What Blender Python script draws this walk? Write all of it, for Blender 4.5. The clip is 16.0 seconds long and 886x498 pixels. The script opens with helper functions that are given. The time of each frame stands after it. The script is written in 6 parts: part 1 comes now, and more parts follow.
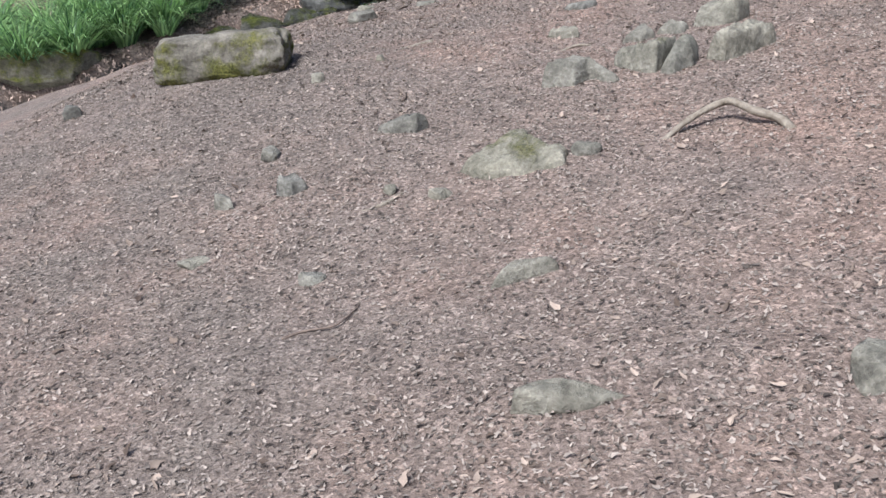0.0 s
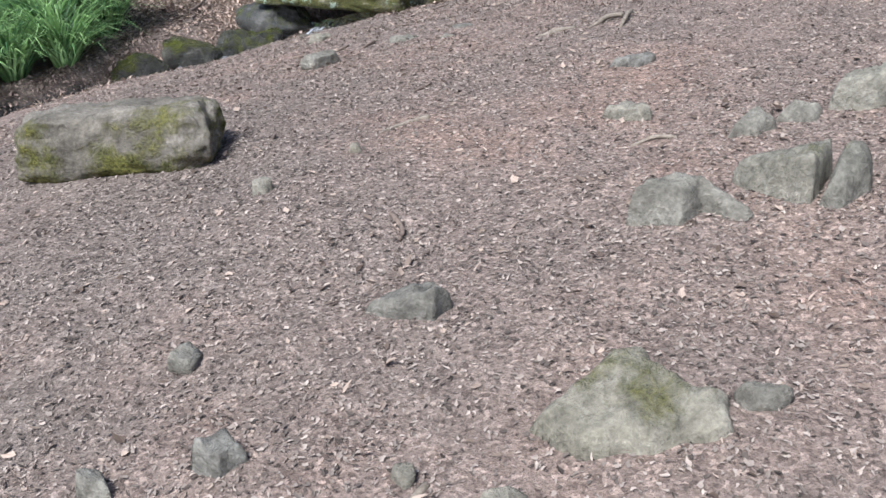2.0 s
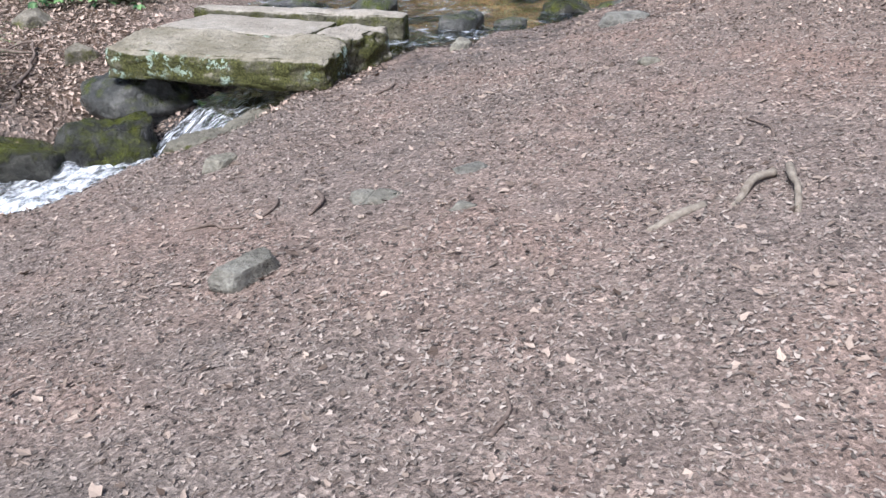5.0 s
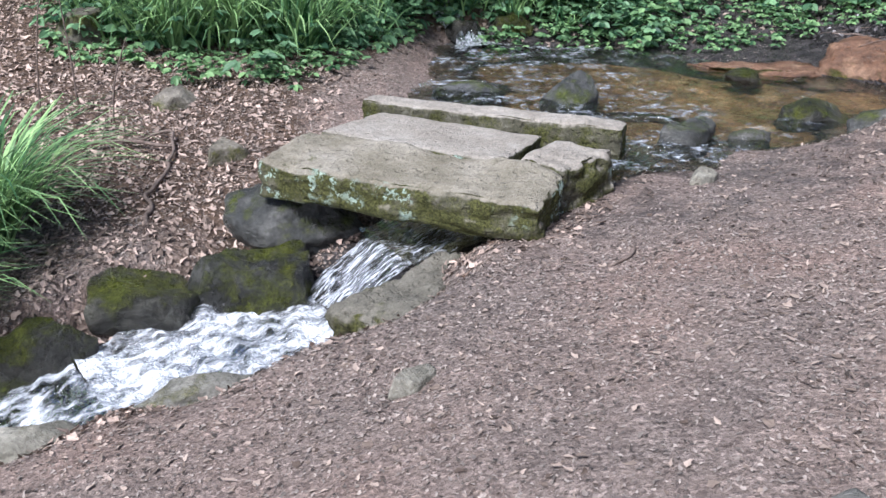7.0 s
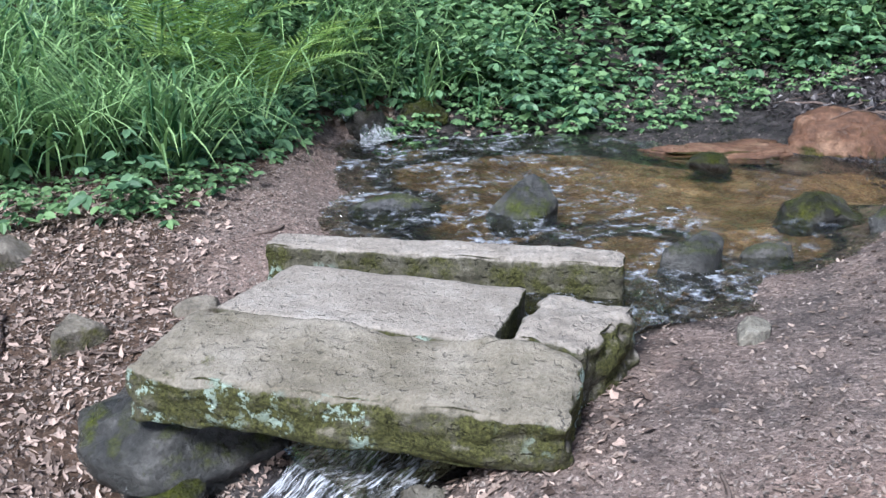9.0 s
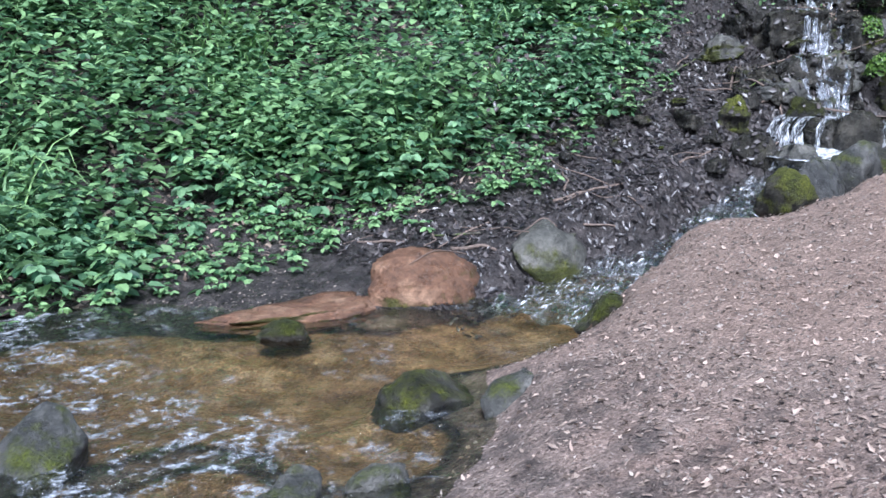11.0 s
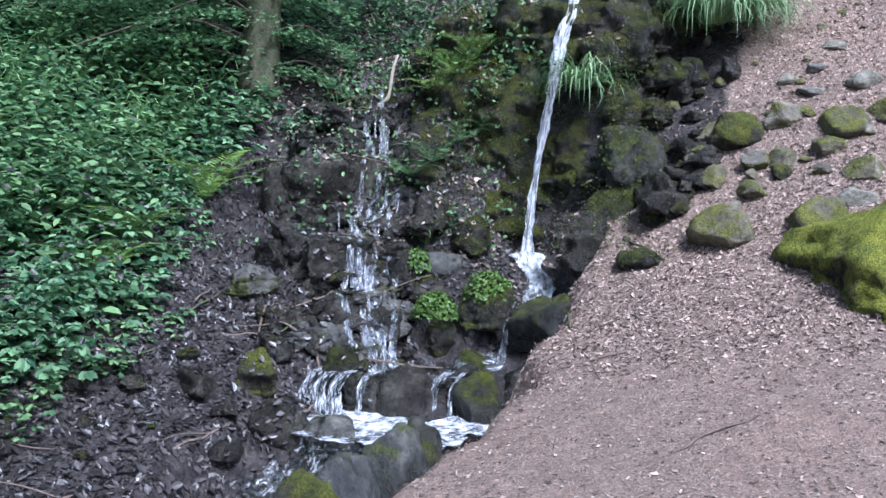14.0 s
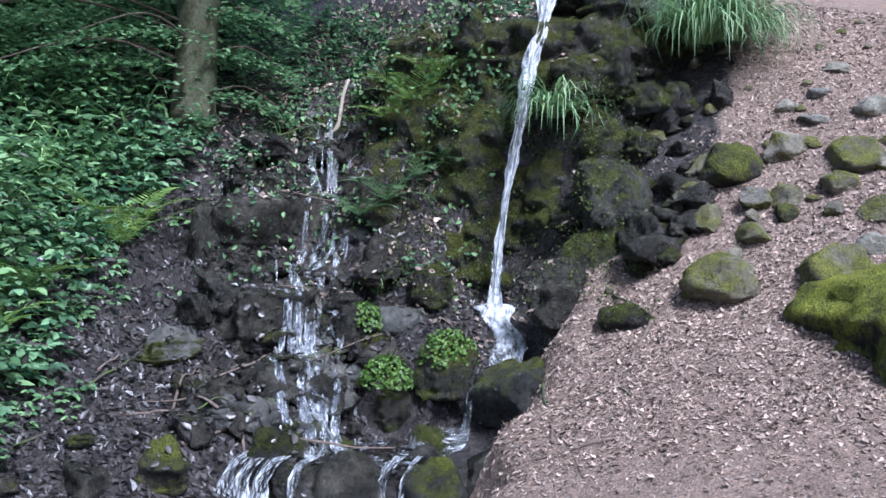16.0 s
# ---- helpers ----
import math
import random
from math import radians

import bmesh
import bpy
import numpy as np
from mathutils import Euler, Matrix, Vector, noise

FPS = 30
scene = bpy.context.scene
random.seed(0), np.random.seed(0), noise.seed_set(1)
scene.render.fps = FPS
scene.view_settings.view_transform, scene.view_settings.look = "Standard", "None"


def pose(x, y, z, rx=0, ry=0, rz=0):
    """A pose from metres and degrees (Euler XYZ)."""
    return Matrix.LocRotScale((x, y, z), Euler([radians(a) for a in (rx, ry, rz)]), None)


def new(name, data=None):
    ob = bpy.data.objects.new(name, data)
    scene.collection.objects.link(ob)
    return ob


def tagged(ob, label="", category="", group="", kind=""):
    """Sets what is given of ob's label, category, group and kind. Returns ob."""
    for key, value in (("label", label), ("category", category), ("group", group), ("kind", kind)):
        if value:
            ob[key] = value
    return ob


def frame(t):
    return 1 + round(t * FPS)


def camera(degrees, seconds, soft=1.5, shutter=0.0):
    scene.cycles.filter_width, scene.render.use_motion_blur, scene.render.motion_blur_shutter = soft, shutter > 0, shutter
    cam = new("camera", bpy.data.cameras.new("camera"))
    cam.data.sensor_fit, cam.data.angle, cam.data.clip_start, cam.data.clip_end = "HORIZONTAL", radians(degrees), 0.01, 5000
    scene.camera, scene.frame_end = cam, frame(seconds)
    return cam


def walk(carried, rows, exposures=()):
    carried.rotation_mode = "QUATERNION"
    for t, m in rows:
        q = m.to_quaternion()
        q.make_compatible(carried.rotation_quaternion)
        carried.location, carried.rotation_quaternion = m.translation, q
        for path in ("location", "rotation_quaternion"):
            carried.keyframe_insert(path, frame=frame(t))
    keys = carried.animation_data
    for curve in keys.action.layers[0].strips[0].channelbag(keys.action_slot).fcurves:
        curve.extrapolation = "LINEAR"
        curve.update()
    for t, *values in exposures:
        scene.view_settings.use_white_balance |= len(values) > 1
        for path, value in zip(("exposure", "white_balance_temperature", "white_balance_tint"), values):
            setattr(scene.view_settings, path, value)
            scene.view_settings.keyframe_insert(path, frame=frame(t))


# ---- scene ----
cam = camera(50.5, 16.0)
METRES, EYE, TILT, LEAN, TURN = 12.0, 1.35, -21.0, 0.0, 0.0
ROWS = [
    (0.0, 0.0, 0.0, 0.0, 0.0, 0.0, 0.0),
    (0.5, -0.0054, 0.0316, 0.0147, 0.55, 0.13, 0.96),
    (1.0, -0.012, 0.0687, 0.0321, 0.23, 0.13, 0.62),
    (1.5, -0.0157, 0.1087, 0.0464, 0.09, -0.24, 0.19),
    (2.0, -0.0198, 0.1424, 0.0613, -3.43, -0.78, 0.64),
    (2.5, -0.0278, 0.1782, 0.0773, -8.38, -2.05, 0.73),
    (3.0, -0.0345, 0.2134, 0.094, -8.15, -2.38, 2.21),
    (3.5, -0.0413, 0.2457, 0.1119, -8.27, -2.76, 4.74),
    (4.0, -0.0409, 0.2773, 0.1259, -9.99, -2.9, 4.94),
    (6.5, -0.0612, 0.4166, 0.2042, -11.01, -2.52, 3.15),
    (7.0, -0.0681, 0.4464, 0.2176, -4.42, -1.28, 0.12),
    (7.5, -0.0754, 0.4712, 0.2293, -3.36, -0.39, -0.82),
    (8.0, -0.081, 0.4992, 0.2413, -4.37, 0.52, 0.13),
    (8.5, -0.0808, 0.5322, 0.2506, -8.91, 1.74, 2.98),
    (9.0, -0.0795, 0.5624, 0.2605, -11.82, 1.96, 4.87),
    (9.5, -0.0767, 0.5911, 0.273, -21.93, 1.54, 8.94),
    (12.0, 0.0272, 0.6732, 0.319, -45.52, 6.29, 14.4),
    (12.5, 0.0578, 0.6851, 0.3277, -53.33, 4.86, 15.71),
    (13.0, 0.0784, 0.6895, 0.3357, -57.49, 5.95, 16.24),
    (13.5, 0.1062, 0.6913, 0.3436, -59.82, 8.86, 15.92),
    (14.0, 0.1254, 0.6951, 0.3479, -61.98, 8.96, 16.47),
    (14.5, 0.148, 0.7005, 0.3566, -63.16, 9.47, 16.95),
    (15.0, 0.1704, 0.6998, 0.3591, -63.5, 9.72, 17.13),
    (15.5, 0.1891, 0.708, 0.3646, -63.65, 9.75, 17.18),
    (16.0, 0.2051, 0.7174, 0.3724, -63.73, 10.03, 17.16),
]
walk(cam, [(t, pose(0, 0, EYE, TILT, LEAN, TURN) @ pose(METRES * x, METRES * y, METRES * z, 90 + pitch, roll, yaw)) for t, x, y, z, yaw, pitch, roll in ROWS], exposures=[(0.0, 0.77, 5920, 9), (4.0, 0.9, 5850, 10), (6.5, 0.84, 5780, 12), (8.0, 0.74, 5580, 12), (9.5, 0.8, 5550, 12), (12.0, 1.06, 5230, 12), (13.5, 0.93, 5150, 13), (15.0, 0.85, 5200, 14), (16.0, 0.83, 5220, 14)])

SKY, SUN = 0.10, 3.7

# ---- world and light ----
world = bpy.data.worlds.new("world")
scene.world = world
world.use_nodes = True
wt = world.node_tree
sky = wt.nodes.new("ShaderNodeTexSky")
sky.sky_type, sky.sun_disc, sky.sun_elevation, sky.sun_rotation = "NISHITA", False, radians(52), radians(218)
sky.air_density, sky.dust_density, sky.ozone_density = 0.7, 3.0, 0.6
wt.links.new(sky.outputs["Color"], wt.nodes["Background"].inputs["Color"])
wt.nodes["Background"].inputs["Strength"].default_value = SKY
sun = bpy.data.lights.new("sun", "SUN")
sun.energy, sun.angle, sun.color = SUN, radians(16), (1.0, 0.98, 0.96)
new("sun", sun).matrix_world = pose(0, 0, 30, 38, 0, -38)


# ---- materials ----
def material(name):
    m = bpy.data.materials.new(name)
    m.use_nodes = True
    return m, m.node_tree, m.node_tree.nodes["Principled BSDF"]


def node(t, kind, ins=()):
    n = t.nodes.new(kind)
    for k, v in ins:
        if isinstance(v, bpy.types.NodeSocket):
            t.links.new(v, n.inputs[k])
        else:
            n.inputs[k].default_value = v
    return n


def grain(t, size, detail=6, rough=0.6, stretch=(1, 1, 1), offset=0.0):
    """Noise at a real-world size in metres."""
    g = node(t, "ShaderNodeNewGeometry")
    mp = node(t, "ShaderNodeMapping", [("Vector", g.outputs["Position"]), ("Scale", stretch), ("Location", (offset, offset, offset))])
    return node(t, "ShaderNodeTexNoise", [("Vector", mp.outputs[0]), ("Scale", 1 / size), ("Detail", detail), ("Roughness", rough)]).outputs["Fac"]


def ramp(t, fac, stops):
    r = node(t, "ShaderNodeValToRGB", [("Fac", fac)])
    e = r.color_ramp.elements
    while len(e) < len(stops):
        e.new(0.5)
    for el, (p, c) in zip(e, stops):
        el.position, el.color = p, (*c, 1)
    return r.outputs["Color"]


def grey(t, fac, lo, hi, a=0.0, b=1.0):
    return node(t, "ShaderNodeMapRange", [("Value", fac), ("From Min", lo), ("From Max", hi), ("To Min", a), ("To Max", b)]).outputs[0]


def blend(t, fac, a, b, mode="MIX"):
    n = node(t, "ShaderNodeMix")
    n.data_type, n.blend_type = "RGBA", mode
    for k, v in ((0, fac), (6, a), (7, b)):
        if isinstance(v, bpy.types.NodeSocket):
            t.links.new(v, n.inputs[k])
        else:
            n.inputs[k].default_value = v if k == 0 else (*v, 1)
    return n.outputs[2]


def maths(t, op, a, b):
    n = node(t, "ShaderNodeMath", [(0, a), (1, b)])
    n.operation = op
    return n.outputs[0]


def zone_mask(t, key):
    n = node(t, "ShaderNodeAttribute")
    n.attribute_name = key
    return n.outputs["Fac"]


def finish(t, bsdf, colour, rough, height, bump, spec=0.4):
    t.links.new(colour, bsdf.inputs["Base Color"])
    if isinstance(rough, bpy.types.NodeSocket):
        t.links.new(rough, bsdf.inputs["Roughness"])
    else:
        bsdf.inputs["Roughness"].default_value = rough
    bsdf.inputs["Specular IOR Level"].default_value = spec
    b = node(t, "ShaderNodeBump", [("Strength", 1.0), ("Distance", bump), ("Height", height)])
    t.links.new(b.outputs[0], bsdf.inputs["Normal"])


def stone_material(name, stops, size=0.2, moss=0.0, mossy=(0.09, 0.12, 0.02), rough=0.85, bump=0.012, lichen=0.0, wet=0.0, up_bias=0.12):
    m, t, bsdf = material(name)
    big, fine = grain(t, size), grain(t, 0.018, 4, 0.7)
    rnd = node(t, "ShaderNodeObjectInfo").outputs["Random"]
    col = ramp(t, big, stops)
    col = blend(t, 0.75, col, ramp(t, fine, [(0.3, (0.45, 0.44, 0.42)), (0.7, (1.0, 1.0, 1.0))]), "MULTIPLY")
    mid = grain(t, 0.045, 7, 0.75, offset=17)
    col = blend(t, 0.8, col, ramp(t, mid, [(0.32, (0.42, 0.41, 0.40)), (0.5, (0.9, 0.9, 0.9)), (0.68, (1.35, 1.35, 1.32))]), "MULTIPLY")
    col = blend(t, 1.0, col, ramp(t, rnd, [(0, (0.78, 0.78, 0.8)), (1, (1.12, 1.08, 1.0))]), "MULTIPLY")
    if lichen:
        spot = grain(t, 0.06, 3, 0.6, offset=7)
        area = grain(t, 0.5, 2, 0.5, offset=3)
        fac = maths(t, "MULTIPLY", grey(t, spot, 0.58, 0.62), grey(t, area, 0.62 - lichen, 0.7 - lichen))
        col = blend(t, fac, col, (0.42, 0.50, 0.42))
    h = maths(t, "ADD", maths(t, "ADD", big, mid), maths(t, "MULTIPLY", fine, 0.5))
    if moss:
        up = node(t, "ShaderNodeSeparateXYZ", [(0, node(t, "ShaderNodeNewGeometry").outputs["Normal"])]).outputs["Z"]
        patch = grain(t, 0.22, 8, 0.72, offset=11)
        fac = grey(t, maths(t, "ADD", patch, maths(t, "MULTIPLY", up, up_bias)), 0.73 - moss * 0.5, 0.88 - moss * 0.5)
        tone = grain(t, 0.012, 3, 0.7)
        green = blend(t, grey(t, tone, 0.3, 0.7), tuple(0.25 * c for c in mossy), tuple(1.35 * c for c in mossy))
        green = blend(t, 0.8, green, ramp(t, grain(t, 0.09, 4, 0.6, offset=21), [(0.3, (0.4, 0.45, 0.5)), (0.7, (1.2, 1.15, 1.0))]), "MULTIPLY")
        col = blend(t, fac, col, green)
        h = maths(t, "ADD", h, maths(t, "MULTIPLY", maths(t, "MULTIPLY", fac, tone), 1.2))
    r = rough
    if wet:
        r = grey(t, grain(t, 0.1, 4, 0.6, offset=5), 0.35, 0.65, rough * 0.35, rough)
    finish(t, bsdf, col, r, h, bump * (1.4 if wet else 1.0), 0.32 if wet else 0.3)
    return m


PALE = [(0.3, (0.13, 0.12, 0.10)), (0.5, (0.23, 0.212, 0.178)), (0.7, (0.34, 0.315, 0.27))]
DARK = [(0.3, (0.014, 0.0135, 0.012)), (0.5, (0.042, 0.04, 0.034)), (0.72, (0.13, 0.122, 0.105))]
stone_dry = stone_material("dry_stone", [(0.3, (0.18, 0.175, 0.145)), (0.5, (0.29, 0.28, 0.235)), (0.7, (0.40, 0.385, 0.335))], moss=0.16, mossy=(0.16, 0.155, 0.055), bump=0.016)
stone_path = stone_material("path_boulder_stone", PALE, moss=0.56, mossy=(0.17, 0.17, 0.045), bump=0.016, up_bias=-0.12)
stone_bare = stone_material("bare_stone", [(0.3, (0.165, 0.158, 0.134)), (0.5, (0.265, 0.255, 0.22)), (0.7, (0.37, 0.36, 0.315))], size=0.12, bump=0.016)


def slab_material(name, tops, moss, lichen):
    """Dressed, worn sandstone: pale on upward faces, a darker stone colour on the sides, where moss and lichen gather.
    """
    m, t, bsdf = material(name)
    big, mid, fine = grain(t, 0.3, 6), grain(t, 0.05, 6, 0.7), grain(t, 0.012, 4, 0.75)
    pits = grain(t, 0.03, 2, 0.5, offset=13)
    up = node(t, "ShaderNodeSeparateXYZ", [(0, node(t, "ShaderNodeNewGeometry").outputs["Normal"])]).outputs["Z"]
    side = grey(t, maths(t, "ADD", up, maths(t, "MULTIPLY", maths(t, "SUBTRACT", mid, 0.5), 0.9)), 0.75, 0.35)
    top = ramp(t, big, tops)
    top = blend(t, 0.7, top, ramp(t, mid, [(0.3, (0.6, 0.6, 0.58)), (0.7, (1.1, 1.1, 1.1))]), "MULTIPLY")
    # side faces take a darker base colour than the top, by their facing
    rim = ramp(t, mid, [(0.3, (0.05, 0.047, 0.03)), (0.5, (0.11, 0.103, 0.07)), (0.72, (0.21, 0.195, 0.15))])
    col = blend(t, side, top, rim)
    patch = grain(t, 0.24, 8, 0.75, offset=11)
    edge = maths(t, "ADD", patch, maths(t, "MULTIPLY", side, 0.16))
    mfac = grey(t, edge, 0.80 - moss * 0.4, 0.90 - moss * 0.4)
    green = blend(t, grey(t, fine, 0.3, 0.7), (0.022, 0.024, 0.008), (0.115, 0.115, 0.035))
    col = blend(t, mfac, col, green)
    spot, area = grain(t, 0.045, 5, 0.75, offset=7), grain(t, 0.35, 2, 0.5, offset=3)
    lfac = maths(t, "MULTIPLY", maths(t, "MULTIPLY", grey(t, spot, 0.53, 0.57), grey(t, area, 0.62 - lichen, 0.68 - lichen)), side)
    col = blend(t, lfac, col, (0.36, 0.45, 0.37))
    col = blend(t, 0.8, col, ramp(t, fine, [(0.3, (0.55, 0.54, 0.52)), (0.7, (1.15, 1.15, 1.15))]), "MULTIPLY")
    h = maths(t, "ADD", maths(t, "ADD", mid, maths(t, "MULTIPLY", fine, 0.5)), maths(t, "MULTIPLY", grey(t, pits, 0.3, 0.42), 0.7))
    finish(t, bsdf, col, 0.9, h, 0.012, 0.25)
    return m


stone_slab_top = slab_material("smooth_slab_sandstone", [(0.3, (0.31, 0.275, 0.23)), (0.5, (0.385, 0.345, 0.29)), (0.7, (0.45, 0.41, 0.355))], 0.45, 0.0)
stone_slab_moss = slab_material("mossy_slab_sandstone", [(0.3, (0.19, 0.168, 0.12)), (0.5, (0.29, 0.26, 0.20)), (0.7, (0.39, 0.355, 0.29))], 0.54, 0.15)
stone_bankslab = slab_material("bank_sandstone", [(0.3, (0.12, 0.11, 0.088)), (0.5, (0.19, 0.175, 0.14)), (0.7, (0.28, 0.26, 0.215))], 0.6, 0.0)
stone_brook = stone_material("brook_stone", [(0.3, (0.018, 0.018, 0.016)), (0.5, (0.05, 0.05, 0.045)), (0.72, (0.14, 0.14, 0.122))], moss=0.4, mossy=(0.13, 0.145, 0.03), rough=0.5, wet=1.0, bump=0.02)
stone_moss = stone_material("mossy_stone", [(0.3, (0.12, 0.11, 0.085)), (0.5, (0.21, 0.195, 0.15)), (0.7, (0.32, 0.30, 0.25))], moss=0.5, mossy=(0.2, 0.205, 0.045), bump=0.02)
stone_verymoss = stone_material("deep_moss_stone", DARK, moss=0.62, mossy=(0.16, 0.175, 0.03), bump=0.035)
stone_great = stone_material("bright_moss_stone", DARK, moss=0.7, mossy=(0.33, 0.36, 0.05), bump=0.035)
stone_wet = stone_material("wet_stone", DARK, moss=0.18, mossy=(0.08, 0.09, 0.025), rough=0.36, wet=1.0, bump=0.02)
stone_wetmoss = stone_material("wet_mossy_stone", DARK, moss=0.5, mossy=(0.10, 0.115, 0.026), rough=0.5, wet=1.0, bump=0.025)
stone_wall = stone_material("dripping_wall_stone", [(0.3, (0.03, 0.03, 0.024)), (0.5, (0.075, 0.072, 0.058)), (0.72, (0.17, 0.16, 0.13))], moss=0.6, mossy=(0.13, 0.14, 0.04), rough=0.42, wet=1.0, bump=0.035)
stone_blue = stone_material("wet_grey_stone", [(0.3, (0.04, 0.042, 0.041)), (0.5, (0.09, 0.092, 0.088)), (0.7, (0.2, 0.198, 0.188))], moss=0.26, mossy=(0.12, 0.14, 0.03), rough=0.55, wet=1.0)
stone_red = stone_material("rust_red_stone", [(0.3, (0.075, 0.05, 0.038)), (0.5, (0.20, 0.108, 0.066)), (0.7, (0.34, 0.22, 0.145))], moss=0.62, mossy=(0.12, 0.115, 0.03), rough=0.7, wet=1.0, up_bias=-0.3)
stone_foot = stone_material("grey_stone_mossy_foot", [(0.3, (0.06, 0.062, 0.058)), (0.5, (0.125, 0.127, 0.118)), (0.7, (0.21, 0.207, 0.19))], moss=0.62, mossy=(0.11, 0.12, 0.03), rough=0.6, wet=1.0, up_bias=-0.32)


def soil():
    m, t, bsdf = material("soil")
    big, mid, fine = grain(t, 1.1, 4), grain(t, 0.12, 6), grain(t, 0.012, 4, 0.75)
    path = ramp(t, big, [(0.32, (0.23, 0.193, 0.17)), (0.5, (0.28, 0.222, 0.19)), (0.68, (0.325, 0.235, 0.192))])
    path = blend(t, maths(t, "MULTIPLY", zone_mask(t, "dust"), grey(t, grain(t, 0.6, 4, offset=31), 0.3, 0.6)), path, (0.225, 0.192, 0.168))
    path = blend(t, maths(t, "MULTIPLY", zone_mask(t, "trodden"), 0.7), path, (0.312, 0.23, 0.182))
    path = blend(t, 0.6, path, ramp(t, mid, [(0.3, (0.55, 0.53, 0.52)), (0.7, (1.1, 1.1, 1.08))]), "MULTIPLY")
    mud = ramp(t, mid, [(0.3, (0.014, 0.013, 0.013)), (0.5, (0.04, 0.036, 0.035)), (0.75, (0.095, 0.085, 0.082))])
    bed = ramp(t, mid, [(0.3, (0.16, 0.105, 0.06)), (0.5, (0.36, 0.225, 0.12)), (0.7, (0.52, 0.37, 0.23))])
    duff = ramp(t, mid, [(0.3, (0.05, 0.034, 0.022)), (0.55, (0.12, 0.08, 0.055)), (0.75, (0.20, 0.14, 0.10))])
    zone = [zone_mask(t, k) for k in ("duff", "mud", "bed")]
    edge = grain(t, 0.2, 5, offset=9)
    facs = [grey(t, maths(t, "ADD", z, maths(t, "MULTIPLY", maths(t, "SUBTRACT", edge, 0.5), 0.9)), 0.35, 0.65) for z in zone]
    col = path
    for fac, c in zip(facs, (duff, mud, bed)):
        col = blend(t, fac, col, c)
    # crushed bark and leaf crumbs, cell by cell
    g = node(t, "ShaderNodeNewGeometry")
    warp = node(t, "ShaderNodeTexNoise", [("Vector", g.outputs["Position"]), ("Scale", 30.0), ("Detail", 3.0)])
    at_cell = node(t, "ShaderNodeVectorMath", [(0, warp.outputs["Color"]), (1, (0.03, 0.03, 0.03))])
    at_cell.operation = "MULTIPLY"
    moved = node(t, "ShaderNodeVectorMath", [(0, g.outputs["Position"]), (1, at_cell.outputs[0])])
    cells = node(t, "ShaderNodeTexVoronoi", [("Vector", moved.outputs[0]), ("Scale", 85.0)])
    tint = node(t, "ShaderNodeSeparateColor", [(0, cells.outputs["Color"])]).outputs[0]
    crumbs = ramp(t, tint, [(0.0, (0.45, 0.42, 0.41)), (0.3, (0.95, 0.93, 0.92)), (0.8, (1.1, 1.1, 1.1)), (0.95, (1.8, 1.8, 1.8))])
    col = blend(t, grey(t, zone_mask(t, "trodden"), 0, 1, 0.8, 0.45), col, crumbs, "MULTIPLY")
    col = blend(t, 0.85, col, ramp(t, fine, [(0.3, (0.4, 0.38, 0.37)), (0.7, (1.4, 1.36, 1.33))]), "MULTIPLY")
    rough = grey(t, maths(t, "MULTIPLY", facs[1], grey(t, grain(t, 0.06, 4, offset=2), 0.35, 0.6)), 0, 1, 0.95, 0.14)
    h = maths(t, "ADD", maths(t, "MULTIPLY", mid, 1.2), maths(t, "MULTIPLY", fine, 0.6))
    h = maths(t, "ADD", h, maths(t, "MULTIPLY", tint, 0.25))
    finish(t, bsdf, col, rough, h, 0.024, 0.35)
    return m


def leaf_material(name, dark, light, rough=0.6, shine=0.3, thin=0.25):
    m, t, bsdf = material(name)
    rnd = node(t, "ShaderNodeNewGeometry").outputs["Random Per Island"]
    col = ramp(t, rnd, [(0.0, dark), (0.55, tuple((a + b) / 2 for a, b in zip(dark, light))), (1.0, light)])
    col = blend(t, 0.4, col, ramp(t, grain(t, 0.02, 3), [(0.3, (0.6, 0.6, 0.6)), (0.7, (1.1, 1.1, 1.1))]), "MULTIPLY")
    finish(t, bsdf, col, rough, grain(t, 0.01, 2), 0.002, shine)
    if thin:
        tr = node(t, "ShaderNodeBsdfTranslucent", [("Color", col)])
        mix = node(t, "ShaderNodeMixShader", [(0, thin), (1, bsdf.outputs[0]), (2, tr.outputs[0])])
        t.links.new(mix.outputs[0], t.nodes["Material Output"].inputs["Surface"])
    return m


